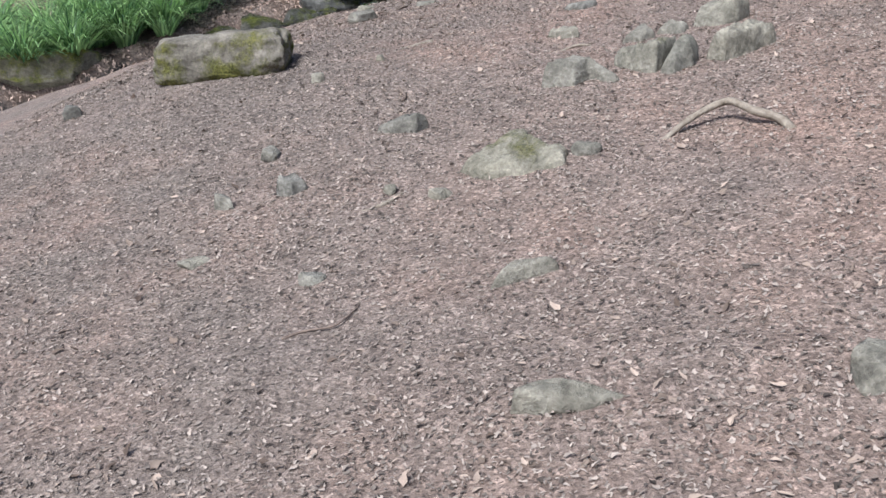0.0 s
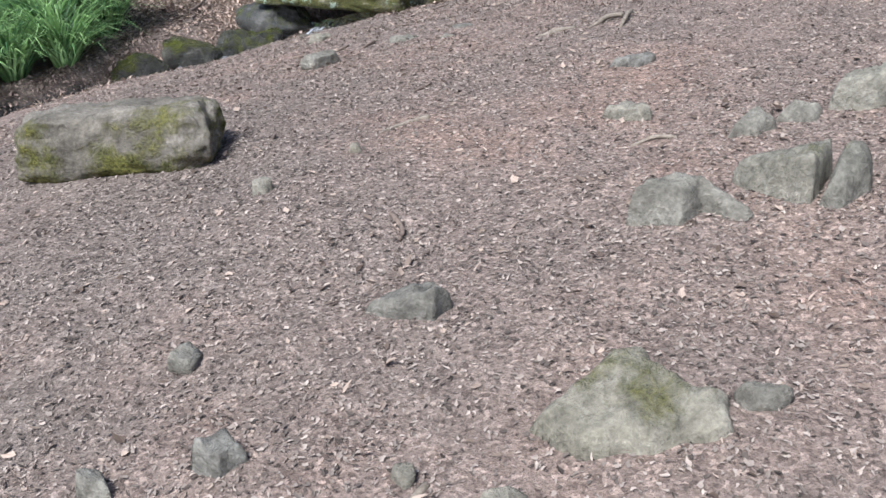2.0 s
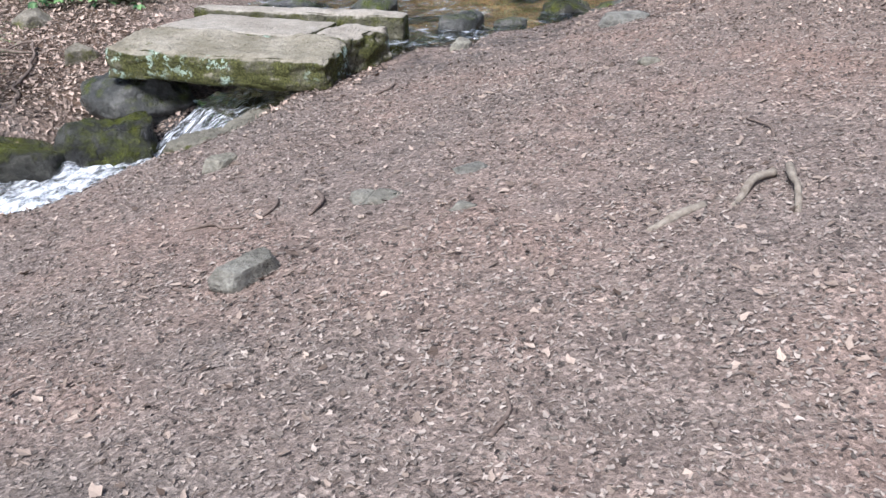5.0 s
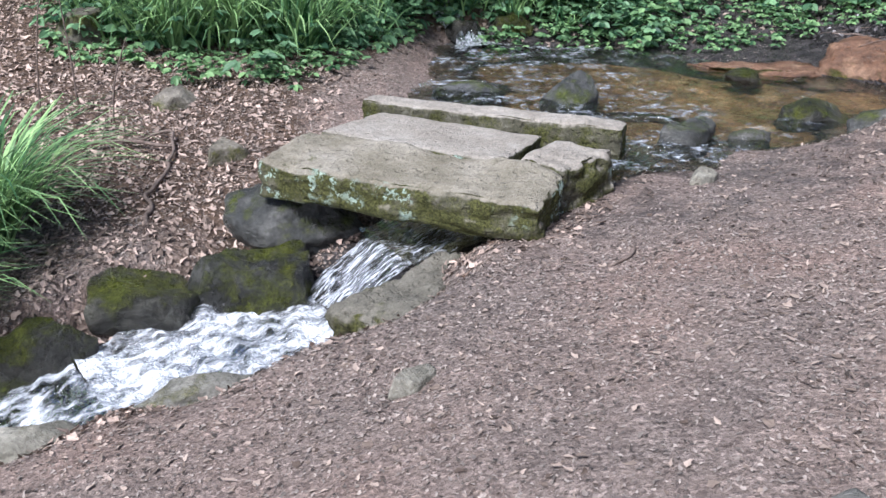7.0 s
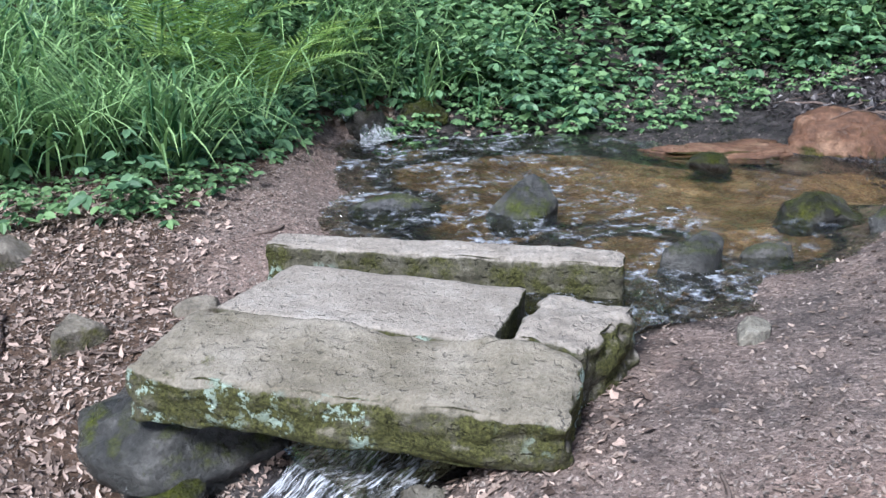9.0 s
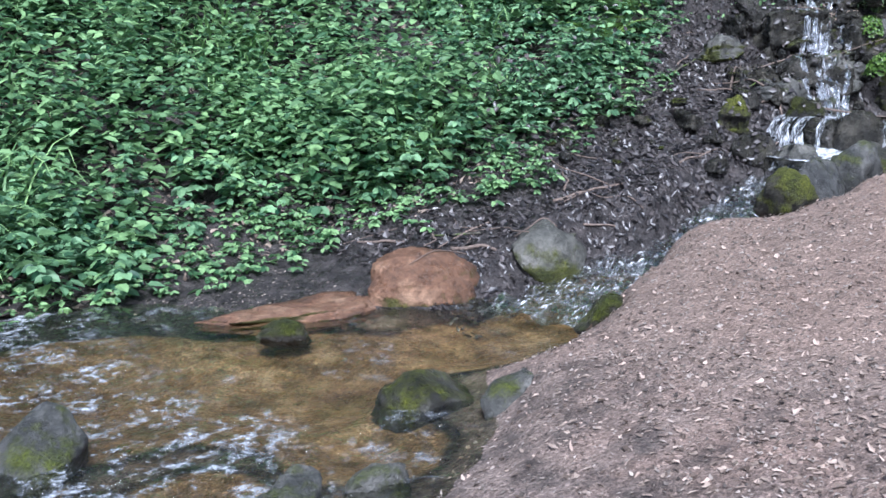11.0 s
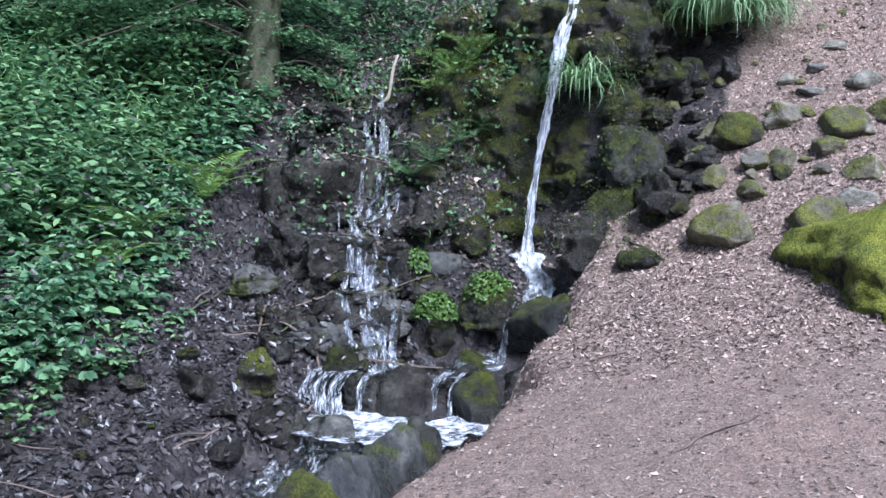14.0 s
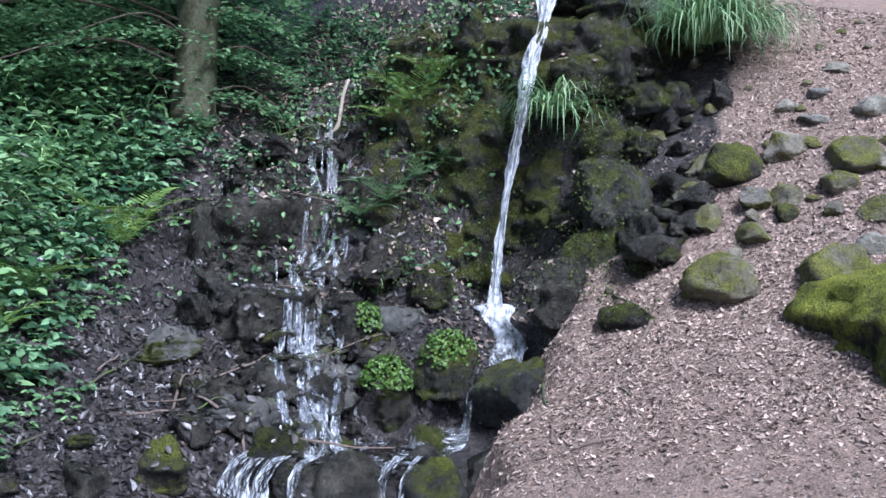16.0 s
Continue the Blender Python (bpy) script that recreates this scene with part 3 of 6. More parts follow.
def slab(corners, top, thick, mat, label, seed, edge=0.03, lump=0.012, name="stone_slab", dip=0.0, group="slabs of the footbridge", tip=(0, 0, 0)):
    """A dressed slab whose top has four corners, in order; worn edges."""
    a, b, c, d = [Vector((p[0], p[1], 0)) for p in corners]
    lx, ly = (b - a).length, (d - a).length
    bm = bmesh.new()
    bmesh.ops.create_cube(bm, size=2)
    bmesh.ops.subdivide_edges(bm, edges=bm.edges[:], cuts=31, use_grid_fill=True)
    half = Vector((lx / 2, ly / 2, thick / 2))
    off = Vector((seed * 2.3, seed * 5.1, seed))
    mid = (a + b + c + d) / 4
    for v in bm.verts:
        p = Vector((v.co.x * half.x, v.co.y * half.y, v.co.z * half.z))
        r = edge * (1 + 0.6 * noise.noise(p * 6 + off))
        q = Vector([max(-(h - r), min(h - r, k)) for k, h in zip(p, half)])
        e = p - q
        if e.length > 1e-6:
            p = q + e.normalized() * min(e.length, r)
        p += Vector((noise.noise(p * 5 + off), noise.noise(p * 5 + off * 2), noise.noise(p * 5 + off * 3))) * lump
        p.z += 0.5 * lump * noise.noise(p * 22 + off) + 0.25 * lump * noise.noise(p * 50 + off)
        if abs(v.co.y) > 0.99 or abs(v.co.x) > 0.99:
            p += Vector((v.co.x * (abs(v.co.x) > 0.99), v.co.y * (abs(v.co.y) > 0.99), 0)) * lump * (noise.noise(p * 11 + off * 3) + 0.5 * noise.noise(p * 27 + off))
        u, w = p.x / lx + 0.5, p.y / ly + 0.5
        p.z -= dip * (1 - w) * (p.z + half.z) / thick
        flat = a * (1 - u) * (1 - w) + b * u * (1 - w) + c * u * w + d * (1 - u) * w - mid
        v.co = Vector((flat.x, flat.y, p.z - half.z))
    for f in bm.faces:
        f.smooth = True
    me = bpy.data.meshes.new(name)
    bm.to_mesh(me)
    bm.free()
    me.materials.append(mat)
    ob = new(name, me)
    ob.matrix_world = pose(mid.x, mid.y, top, *tip)
    return tagged(ob, label, "stone slab" if group else "rock", group)


def tube(pts, r0, r1, mat, name="stick", sides=7, knots=0.25, seed=0):
    pts = [Vector(p) for p in pts]
    path = []
    for i in range(len(pts) - 1):
        p0, p1, p2, p3 = pts[max(i - 1, 0)], pts[i], pts[i + 1], pts[min(i + 2, len(pts) - 1)]
        for s in range(5):
            k = s / 5
            path.append(0.5 * (2 * p1 + (p2 - p0) * k + (2 * p0 - 5 * p1 + 4 * p2 - p3) * k * k + (3 * p1 - p0 - 3 * p2 + p3) * k ** 3))
    path.append(pts[-1])
    vs, n = [], len(path)
    for i, p in enumerate(path):
        t = (path[min(i + 1, n - 1)] - path[max(i - 1, 0)]).normalized()
        side = t.cross(Vector((0.1, 0.2, 1))).normalized()
        up = side.cross(t)
        r = r0 + (r1 - r0) * i / (n - 1)
        r *= 1 + knots * noise.noise(p * 25 + Vector((seed, 0, 0)))
        for k in range(sides):
            a = 2 * math.pi * k / sides
            vs.append(p + (side * math.cos(a) + up * math.sin(a)) * r)
    fs = []
    for i in range(n - 1):
        for k in range(sides):
            fs.append((i * sides + k, i * sides + (k + 1) % sides, (i + 1) * sides + (k + 1) % sides, (i + 1) * sides + k))
    fs += [tuple(range(sides))[::-1], tuple(range((n - 1) * sides, n * sides))]
    me = bpy.data.meshes.new(name)
    me.from_pydata(vs, [], fs)
    for p in me.polygons:
        p.use_smooth = True
    me.materials.append(mat)
    return me


def lying(places, lift=0.01):
    return [(x, y, at(x, y) + lift + dz) for x, y, dz in places]


def stick(places, r0, r1, mat, label, name="stick", category="stick", lift=0.002):
    # crooked between the given places
    rng = random.Random(int(abs(places[0][0]) * 977 + abs(places[0][1]) * 571 + r0 * 9999))
    bent = [places[0]]
    for a, b in zip(places, places[1:]):
        run = math.hypot(b[0] - a[0], b[1] - a[1])
        n = max(1, int(run / 0.07))
        for k in range(1, n + 1):
            j = 0.0 if k == n and b is places[-1] else min(0.012, 0.08 * run)
            bent.append(tuple(p + (q - p) * k / n + rng.gauss(0, j * w) for p, q, w in zip(a, b, (1, 1, 0.25))))
    pts = lying(bent, lift)
    base = Vector(pts[0])
    ob = new(name, tube([Vector(p) - base for p in pts], r0, r1, mat, name))
    ob.location = base
    return tagged(ob, label, category)


def blades(rng, n, length, width, lean, droop):
    """Grass blades from one root: ribbons of five steps."""
    a = rng.uniform(0, 2 * math.pi, n)
    out = np.stack([np.cos(a), np.sin(a), np.zeros(n)], 1)
    side = np.stack([-np.sin(a), np.cos(a), np.zeros(n)], 1)
    L = length * rng.uniform(0.55, 1.1, n)
    ln = lean * rng.uniform(0.25, 1.3, n)
    root = out * (rng.uniform(0, 0.09, n) * length)[:, None] + side * (rng.uniform(-0.05, 0.05, n) * length)[:, None]
    steps = 6
    rows = []
    for k in range(steps):
        s = k / (steps - 1)
        ang = ln + droop * s * s * rng.uniform(0.7, 1.2, n)
        if k == 0:
            p = root.copy()
        else:
            p = p + (out * np.sin(ang)[:, None] + np.array((0, 0, 1)) * np.cos(ang)[:, None]) * (L / (steps - 1))[:, None]
        w = width * (1 - s ** 2.2) * 0.5 + 0.0004
        rows.append(np.stack([p - side * w, p + side * w], 1))
    v = np.stack(rows, 1).reshape(n, steps * 2, 3)
    f = np.array([(2 * k, 2 * k + 1, 2 * k + 3, 2 * k + 2) for k in range(steps - 1)])
    return v, f


def tuft_mesh(seed, n, length, width, lean, droop, mat):
    v, f = blades(np.random.default_rng(seed), n, length, width, lean, droop)
    k = v.shape[1]
    faces = (f[None] + k * np.arange(n)[:, None, None]).reshape(-1, 4)
    return sheet("grass_tuft", v.reshape(-1, 3), faces, mat)


def tuft(x, y, length, mat, label, n=120, width=0.011, lean=0.35, droop=1.5, seed=0, z=None, name="grass_tuft"):
    ob = new(name, tuft_mesh(seed, n, length, width, lean, droop, mat))
    ob.location = (x, y, (at(x, y) if z is None else z) - 0.02)
    return tagged(ob, label, "grass")


def fern(x, y, size, label, fronds=9, seed=0, z=None, lean=0.55, mat=None):
    """Fronds that arch out of one crown, each a stem with paired leaflets."""
    rng = np.random.default_rng(seed)
    root = new("fern")
    root.location = (x, y, at(x, y) if z is None else z)
    for k in range(fronds):
        a = 2 * math.pi * (k + rng.uniform(-0.3, 0.3)) / fronds
        L = size * rng.uniform(0.7, 1.1)
        out = np.array((math.cos(a), math.sin(a), 0))
        pts, p = [], np.array((0, 0, 0.0))
        tilt = lean * rng.uniform(0.7, 1.3)
        for s in range(17):
            pts.append(p.copy())
            g = tilt + 1.25 * (s / 16) ** 1.5
            p = p + (out * math.sin(g) + np.array((0, 0, math.cos(g)))) * L / 16
        pts = np.array(pts)
        side = np.cross(out, (0, 0, 1))
        pos, d, up, ln = [], [], [], []
        for s in range(2, 27):
            q = s / 27 * 16
            i = int(q)
            c = pts[i] + (pts[min(i + 1, 16)] - pts[i]) * (q - i)
            t = pts[min(i + 1, 16)] - pts[max(i - 1, 0)]
            t /= np.linalg.norm(t)
            for sg in (-1, 1):
                pos.append(c)
                d.append(side * sg + t * 0.45)
                up.append(np.cross(side, t))
                ln.append(L * 0.24 * math.sin(math.pi * (0.12 + 0.86 * s / 27)) ** 0.8)
        ln = np.array(ln)
        me = leaves("frond", np.array(pos), np.array(d), np.array(up), ln, np.full(len(ln), L * 0.016), mat or fern_mat)
        fr = part("frond", me, root)
        part("stem", tube([Vector(v) for v in pts[::4]], 0.004, 0.001, mat or fern_mat, "stem", 5), fr)
    return tagged(root, label, "fern")


# ---- ground ----
VEG_X = [-40, -3.35, -3.0, -2.6, -1.35, -0.7, -0.35, 1.0, 2.5, 3.2, 4.2, 5.5, 6.5, 7.6, 9.0, 11.0, 40]
VEG_Y = [16.0, 14.6, 12.7, 12.55, 12.2, 12.9, 14.1, 13.95, 13.85, 13.65, 13.45, 13.65, 14.05, 14.6, 15.1, 15.6, 18]


def veg(x, y):
    return y - np.interp(x, VEG_X, VEG_Y)


def water_near(x, y):
    return np.minimum(np.minimum(pond_edge(x, y), brook(LOWER, x, y)[0]), np.minimum(brook(UPPER, x, y)[0], brook(FALLS, x, y)[0]))


def build_ground():
    def axis(lo, hi, step):
        fine = np.arange(lo, hi + step / 2, step)
        grow = np.cumsum(0.12 * 1.22 ** np.arange(44))
        return np.concatenate([lo - grow[::-1], fine, hi + grow])
    xs, ys = axis(-4.6, 11.4, 0.05), axis(0.6, 16.4, 0.05)
    gx, gy = np.meshgrid(xs, ys)
    x, y = gx.ravel(), gy.ravel()
    z = land(x, y)
    me = sheet("ground", np.stack([x, y, z], 1), grid_faces(len(xs), len(ys)), soil_mat)
    pe = pond_edge(x, y)
    bd = np.minimum(pe, np.minimum(brook(UPPER, x, y)[0], brook(LOWER, x, y)[0]))
    bed = (1 - smooth(-0.05, 0.12, bd)) * (1 - smooth(3.6, 4.6, x)) * smooth(-0.3, 0.3, x)
    up = brook(FALLS, x, y)[0]
    left = smooth(2.0, 3.0, x) * smooth(12.15, 12.6, y + 0.12 * (x - 6) * (x > 6))
    wall = smooth(8.4, 8.9, x) * smooth(10.6, 10.9, y - 0.3 * (x < 8.8))
    edge = (1 - smooth(0.02, 0.22 + 0.5 * smooth(12.6, 13.2, y) * (x > 0.2), bd)) * (x > -0.6)
    far = (x > 0.2) * smooth(12.5, 12.9, y)
    under = 1 - smooth(0.0, 0.3, brook(LOWER, x, y)[0])
    damp = 0.42 * smooth(-0.3, 0.1, x) * (1 - smooth(2.2, 3.2, x)) * smooth(9.0, 9.7, y)
    mud = np.clip(np.maximum.reduce([left, far, under, damp, wall, edge * 0.9, 1 - smooth(0.0, 0.35, up)]), 0, 1)
    duff = np.maximum(smooth(-0.4, 0.3, veg(x, y)), 0.75 * (1 - smooth(-1.5, -0.7, x)) * smooth(9.9, 10.6, y) + 0.5 * (1 - smooth(0.1, 0.7, brook(LOWER, x, y)[0])))
    dust = (1 - smooth(-0.9, 0.5, x)) * (1 - smooth(6.5, 8.5, y))
    trodden = smooth(1.2, 3.2, x) * (1 - mud)
    for key, val in (("trodden", trodden), ("dust", dust), ("bed", bed), ("mud", mud), ("duff", np.clip(duff, 0, 1))):
        me.attributes.new(key, "FLOAT", "POINT").data.foreach_set("value", val.astype(np.float32))
    tagged(new("ground", me), "reddish-brown trodden earth with mud and leaf mould", "ground", kind="structure")


build_ground()


# ---- water ----
def water(name, me, label):
    return tagged(new(name, me), label, "water", kind="structure")


def flat_water(name, x0, x1, y0, y1, z, step, mat, label, rip=0.004, oval=None):
    xs, ys = np.arange(x0, x1, step), np.arange(y0, y1, step)
    gx, gy = np.meshgrid(xs, ys)
    gz = z + rip * bumps(gx, gy, 0.16, 5) + rip * 0.6 * bumps(gx, gy, 0.07, 6)
    v = np.stack([gx.ravel(), gy.ravel(), gz.ravel()], 1)
    f = grid_faces(len(xs), len(ys))
    wet = (gz.ravel() > land(gx.ravel(), gy.ravel()) - 0.06)
    wet &= water_near(gx.ravel(), gy.ravel()) < 0.42
    if oval:
        wet &= ((gx.ravel() - oval[0]) / oval[2]) ** 2 + ((gy.ravel() - oval[1]) / oval[3]) ** 2 + 0.3 * bumps(gx.ravel(), gy.ravel(), 0.2, 9) < 1
    f = f[wet[f].all(1)]
    return water(name, sheet(name, v, f, mat), label)


def ribbon(name, line, mat, label, wide=1.25, rough=0.02, lift=0.0, steps=14, across=13, seed=8):
    """Water along a line of (x, y, z, half width)."""
    pts = []
    for a, b in zip(line, line[1:]):
        for s in range(steps):
            k = s / steps
            pts.append([p + (q - p) * k for p, q in zip(a, b)])
    pts = np.array(pts + [list(line[-1])])
    for _ in range(4):
        pts[1:-1] = (pts[:-2] + 2 * pts[1:-1] + pts[2:]) / 4
    d = np.gradient(pts[:, :2], axis=0)
    d /= np.linalg.norm(d, axis=1, keepdims=True)
    side = np.stack([-d[:, 1], d[:, 0]], 1)
    s = np.linspace(-1, 1, across)
    xy = pts[:, None, :2] + side[:, None, :] * (s[None, :, None] * pts[:, None, 3:4] * wide)
    z = pts[:, None, 2] + lift + 0 * s[None, :]
    x, y = xy[..., 0], xy[..., 1]
    z = z + rough * bumps(x, y, 0.13, seed) + rough * 0.8 * bumps(x, y, 0.06, seed + 1) + rough * 0.4 * bumps(x, y, 0.03, seed + 2)
    v = np.stack([x, y, z], 2)
    me = sheet(name, v.reshape(-1, 3), grid_faces(across, len(pts)), mat)
    return water(name, set_flow(me, *run_of(v)), label)


flat_water("pond", -1.2, 4.2, 10.4, 14.6, POND_Z, 0.03, pond_mat, "shallow clear pond over rust-brown silt", 0.010)
ribbon("brook_above_pond", UPPER[:5] + [(6.02, 12.2, 1.07, 0.16)], rapid_mat, "rippling shallow brook running into the pond", wide=1.6, rough=0.024, steps=30, across=31)
ribbon("brook_downstream", LOWER[:7], downstream_mat, "dark rippling brook running away downhill", rough=0.02, lift=-0.01, wide=1.35, steps=24, across=25)
ribbon("brook_below_slabs", LOWER[6:9], white_mat, "foaming white water below the slab bridge", rough=0.024, lift=-0.005, wide=1.45, steps=24, across=25)
ribbon("brook_lip", LOWER[8:11], fall_mat, "water sliding over a lip under the slab bridge", rough=0.015, wide=1.0)
ribbon("brook_under_slabs", LOWER[9:], rapid_mat, "dark water running under the slab bridge", rough=0.015)
flat_water("ledge_pool", 6.6, 7.75, 11.55, 12.95, 1.325, 0.03, ledge_mat, "shallow pool on a stone ledge", 0.008, (7.28, 12.3, 0.5, 0.62))
flat_water("plunge_pool", 5.8, 7.0, 11.5, 12.9, 1.11, 0.03, churn_mat, "foaming pool under a low ledge", 0.018, (6.4, 12.2, 0.55, 0.75))


# ---- rock face and falls ----
def rock_face():
    """The wet wall behind the fall: ledges and hollows, built as a thick sheet."""
    ny, nz = 130, 130
    y, s = np.meshgrid(np.linspace(10.9, 14.3, ny), np.linspace(0, 1, nz))
    z = 1.75 + s * 2.95
    x = 9.12 + 0.5 * smooth(2.2, 4.6, z) + 1.0 * smooth(4.25, 4.75, z) ** 2 + 0.9 * smooth(13.4, 14.3, y) + 1.0 * (1 - smooth(10.9, 11.7, y))
    x = x + 0.20 * bumps(y, z, 0.6, 21) + 0.13 * bumps(y, z * 1.7, 0.3, 22) + 0.06 * bumps(y, z * 1.5, 0.13, 23) + 0.03 * bumps(y, z, 0.06, 24)
    x = x - 0.16 * np.exp(-((y - 12.16) / 0.22) ** 2) * smooth(3.75, 3.9, z) * (1 - smooth(4.3, 4.5, z))
    x = x + 0.14 * np.exp(-((y - 12.2) / 0.35) ** 2) * (1 - smooth(3.5, 3.9, z))
    v = np.stack([x.ravel(), y.ravel(), z.ravel()], 1)
    back = v + np.array((0.6, 0, -0.1))
    f = grid_faces(ny, nz)
    n = len(v)
    top = np.arange((nz - 1) * ny, nz * ny)
    cap = np.stack([top[:-1], top[1:], top[1:] + n, top[:-1] + n], 1)
    me = sheet("rock_face", np.concatenate([v, back]), np.concatenate([f, f[:, ::-1] + n, cap]), stone_wall)
    tagged(new("rock_face", me), "dark wet mossy rock wall behind the waterfall", "rock face", kind="structure")


rock_face()


def veil(name, pts, label, parent=None, mat=None, across=9, rough=0.02, seed=0, facing=None):
    """A falling ribbon of water through points (x, y, z, half width), with folds."""
    line = []
    for a, b in zip(pts, pts[1:]):
        for k in range(10):
            line.append([p + (q - p) * k / 10 for p, q in zip(a, b)])
    line = np.array(line + [list(pts[-1])])
    for _ in range(3):
        line[1:-1] = (line[:-2] + 2 * line[1:-1] + line[2:]) / 4
    side = np.array(facing or (-0.4, 0.92, 0))
    s = np.linspace(-1, 1, across)
    w = 0.85 * line[:, 3:4] * (1 + 0.35 * bumps(line[:, 2:3] * 3 + seed, line[:, 0:1], 0.5, seed))
    p = line[:, None, :3] + side * (s[None, :, None] * w[:, None, :])
    bulge = (1 - s[None, :] ** 2) * w * 0.5 + rough * bumps(np.broadcast_to(s[None, :] * 2 + seed, p.shape[:2]), p[..., 2], 0.25, seed + 3)
    ragged = 0.22 * bumps(np.broadcast_to(s[None, :] * 0.9 + seed, p.shape[:2]), p[..., 2], 0.09, seed + 5) + 0.2 * bumps(np.broadcast_to(s[None, :] + seed, p.shape[:2]), p[..., 2], 0.035, seed + 6)
    p = p + side * (s[None, :] * w * ragged)[..., None]
    p = p + np.array((-0.92, -0.4, 0.15)) * bulge[..., None]
    me = set_flow(sheet(name, p.reshape(-1, 3), grid_faces(across, len(line)), mat or jet_mat), *run_of(p))
    if parent:
        return part(name, me, parent, label)
    return water(name, me, label)


veil("waterfall", [(9.72, 12.1, 4.72, 0.08), (9.42, 12.07, 4.64, 0.07), (9.33, 12.06, 4.25, 0.045), (9.2, 12.1, 4.02, 0.085), (9.14, 12.11, 3.75, 0.055), (9.07, 12.18, 3.2, 0.042), (9.0, 12.22, 2.7, 0.042), (8.96, 12.24, 2.3, 0.055), (8.9, 12.22, 2.1, 0.09)], "tall thin white waterfall dropping into a basin", across=15, rough=0.045, seed=1)


# ---- slab bridge ----
def outcrop(outline, h, mat, label, seed, slope=(0.0, 0.0), edge=0.04, name="boulder"):
    """A stone bedded in the ground: its outline from above, its height, the tilt of its top and the width of its worn edge."""
    n = 46
    poly = np.array(outline, float)
    poly[:, 1] = poly[:, 1].min() + 0.78 * (poly[:, 1] - poly[:, 1].min())
    h = 0.85 * h
    edge = 0.75 * edge
    lo, hi = poly.min(0) - 0.04, poly.max(0) + 0.04
    gx, gy = np.meshgrid(np.linspace(lo[0], hi[0], n), np.linspace(lo[1], hi[1], n))
    qx, qy = gx + 0.012 * bumps(gx, gy, 0.06, seed), gy + 0.012 * bumps(gx, gy, 0.06, seed + 1)
    inside, dist = np.zeros(gx.shape, bool), np.full(gx.shape, 1e9)
    for (ax, ay), (bx, by) in zip(poly, np.roll(poly, -1, 0)):
        cross = ((ay > qy) != (by > qy)) & (qx < (bx - ax) * (qy - ay) / (by - ay + 1e-9) + ax)
        inside ^= cross
        k = np.clip(((qx - ax) * (bx - ax) + (qy - ay) * (by - ay)) / ((bx - ax) ** 2 + (by - ay) ** 2), 0, 1)
        dist = np.minimum(dist, np.hypot(qx - ax - k * (bx - ax), qy - ay - k * (by - ay)))
    depth = np.where(inside, dist, -dist)
    mid = (lo + hi) / 2
    rise = h * (1 + slope[0] * (gx - mid[0]) / (hi[0] - lo[0]) * 2 + slope[1] * (gy - mid[1]) / (hi[1] - lo[1]) * 2)
    rise = np.maximum(rise, 0.25 * h) * (1 + 0.18 * bumps(gx, gy, 0.09, seed + 2) + 0.10 * bumps(gx, gy, 0.035, seed + 3) + 0.05 * bumps(gx, gy, 0.015, seed + 4))
    k = np.clip(depth / edge, 0, 1)
    z = land(gx, gy) - 0.03 + (rise + 0.03) * np.sqrt(1 - (1 - k) ** 2) - 0.05 * (depth < 0)
    mz = at(*mid)
    v = np.stack([(gx - mid[0]).ravel(), (gy - mid[1]).ravel(), (z - mz).ravel()], 1)
    f = grid_faces(n, n)
    f = f[(depth.ravel() > -0.012)[f].all(1)]
    ob = new(name, sheet(name, np.concatenate([v, v * np.array((0.9, 0.9, 1)) - np.array((0, 0, 0.09))]), np.concatenate([f, f[:, ::-1] + len(v)]), mat))
    ob.location = (mid[0], mid[1], mz)
    return tagged(ob, label, "stone" if name == "stone" else "rock")


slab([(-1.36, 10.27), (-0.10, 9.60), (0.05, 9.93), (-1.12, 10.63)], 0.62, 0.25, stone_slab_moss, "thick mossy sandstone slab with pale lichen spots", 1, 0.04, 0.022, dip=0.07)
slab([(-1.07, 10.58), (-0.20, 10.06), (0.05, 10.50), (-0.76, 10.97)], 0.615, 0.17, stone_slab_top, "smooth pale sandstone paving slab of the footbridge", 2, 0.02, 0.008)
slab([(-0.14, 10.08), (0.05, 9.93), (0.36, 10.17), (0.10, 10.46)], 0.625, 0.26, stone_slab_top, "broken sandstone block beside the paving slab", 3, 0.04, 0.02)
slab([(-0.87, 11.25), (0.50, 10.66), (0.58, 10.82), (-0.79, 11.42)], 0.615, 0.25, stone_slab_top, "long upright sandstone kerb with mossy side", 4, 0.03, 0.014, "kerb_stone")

# ---- stones of the brook ----
boulder(-1.2, 10.47, 0.66, 0.5, 0.30, stone_blue, "grey wet boulder carrying the slab bridge", -25, z=0.08, name="boulder")
boulder(-1.33, 10.1, 0.66, 0.46, 0.35, stone_brook, "dark wet boulder with green moss beside the brook", 10, z=-0.16, cuts=6, flat=0.7)
boulder(-1.86, 9.93, 0.56, 0.4, 0.27, stone_brook, "dark green boulder at the water's edge", 30, z=-0.12, cuts=6)
boulder(-2.18, 9.53, 0.4, 0.36, 0.27, stone_brook, "round mossy boulder in the brook", 50, z=-0.2, cuts=5)
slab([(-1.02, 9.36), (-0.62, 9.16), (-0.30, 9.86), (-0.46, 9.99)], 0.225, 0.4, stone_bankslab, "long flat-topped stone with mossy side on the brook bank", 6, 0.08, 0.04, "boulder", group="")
boulder(-1.5, 9.22, 0.5, 0.2, 0.12, stone_dry, "low stone edging the white water", 28, z=-0.12, name="stone")
boulder(-2.02, 8.95, 0.4, 0.2, 0.12, stone_dry, "low stone edging the white water", 20, z=-0.16, name="stone")
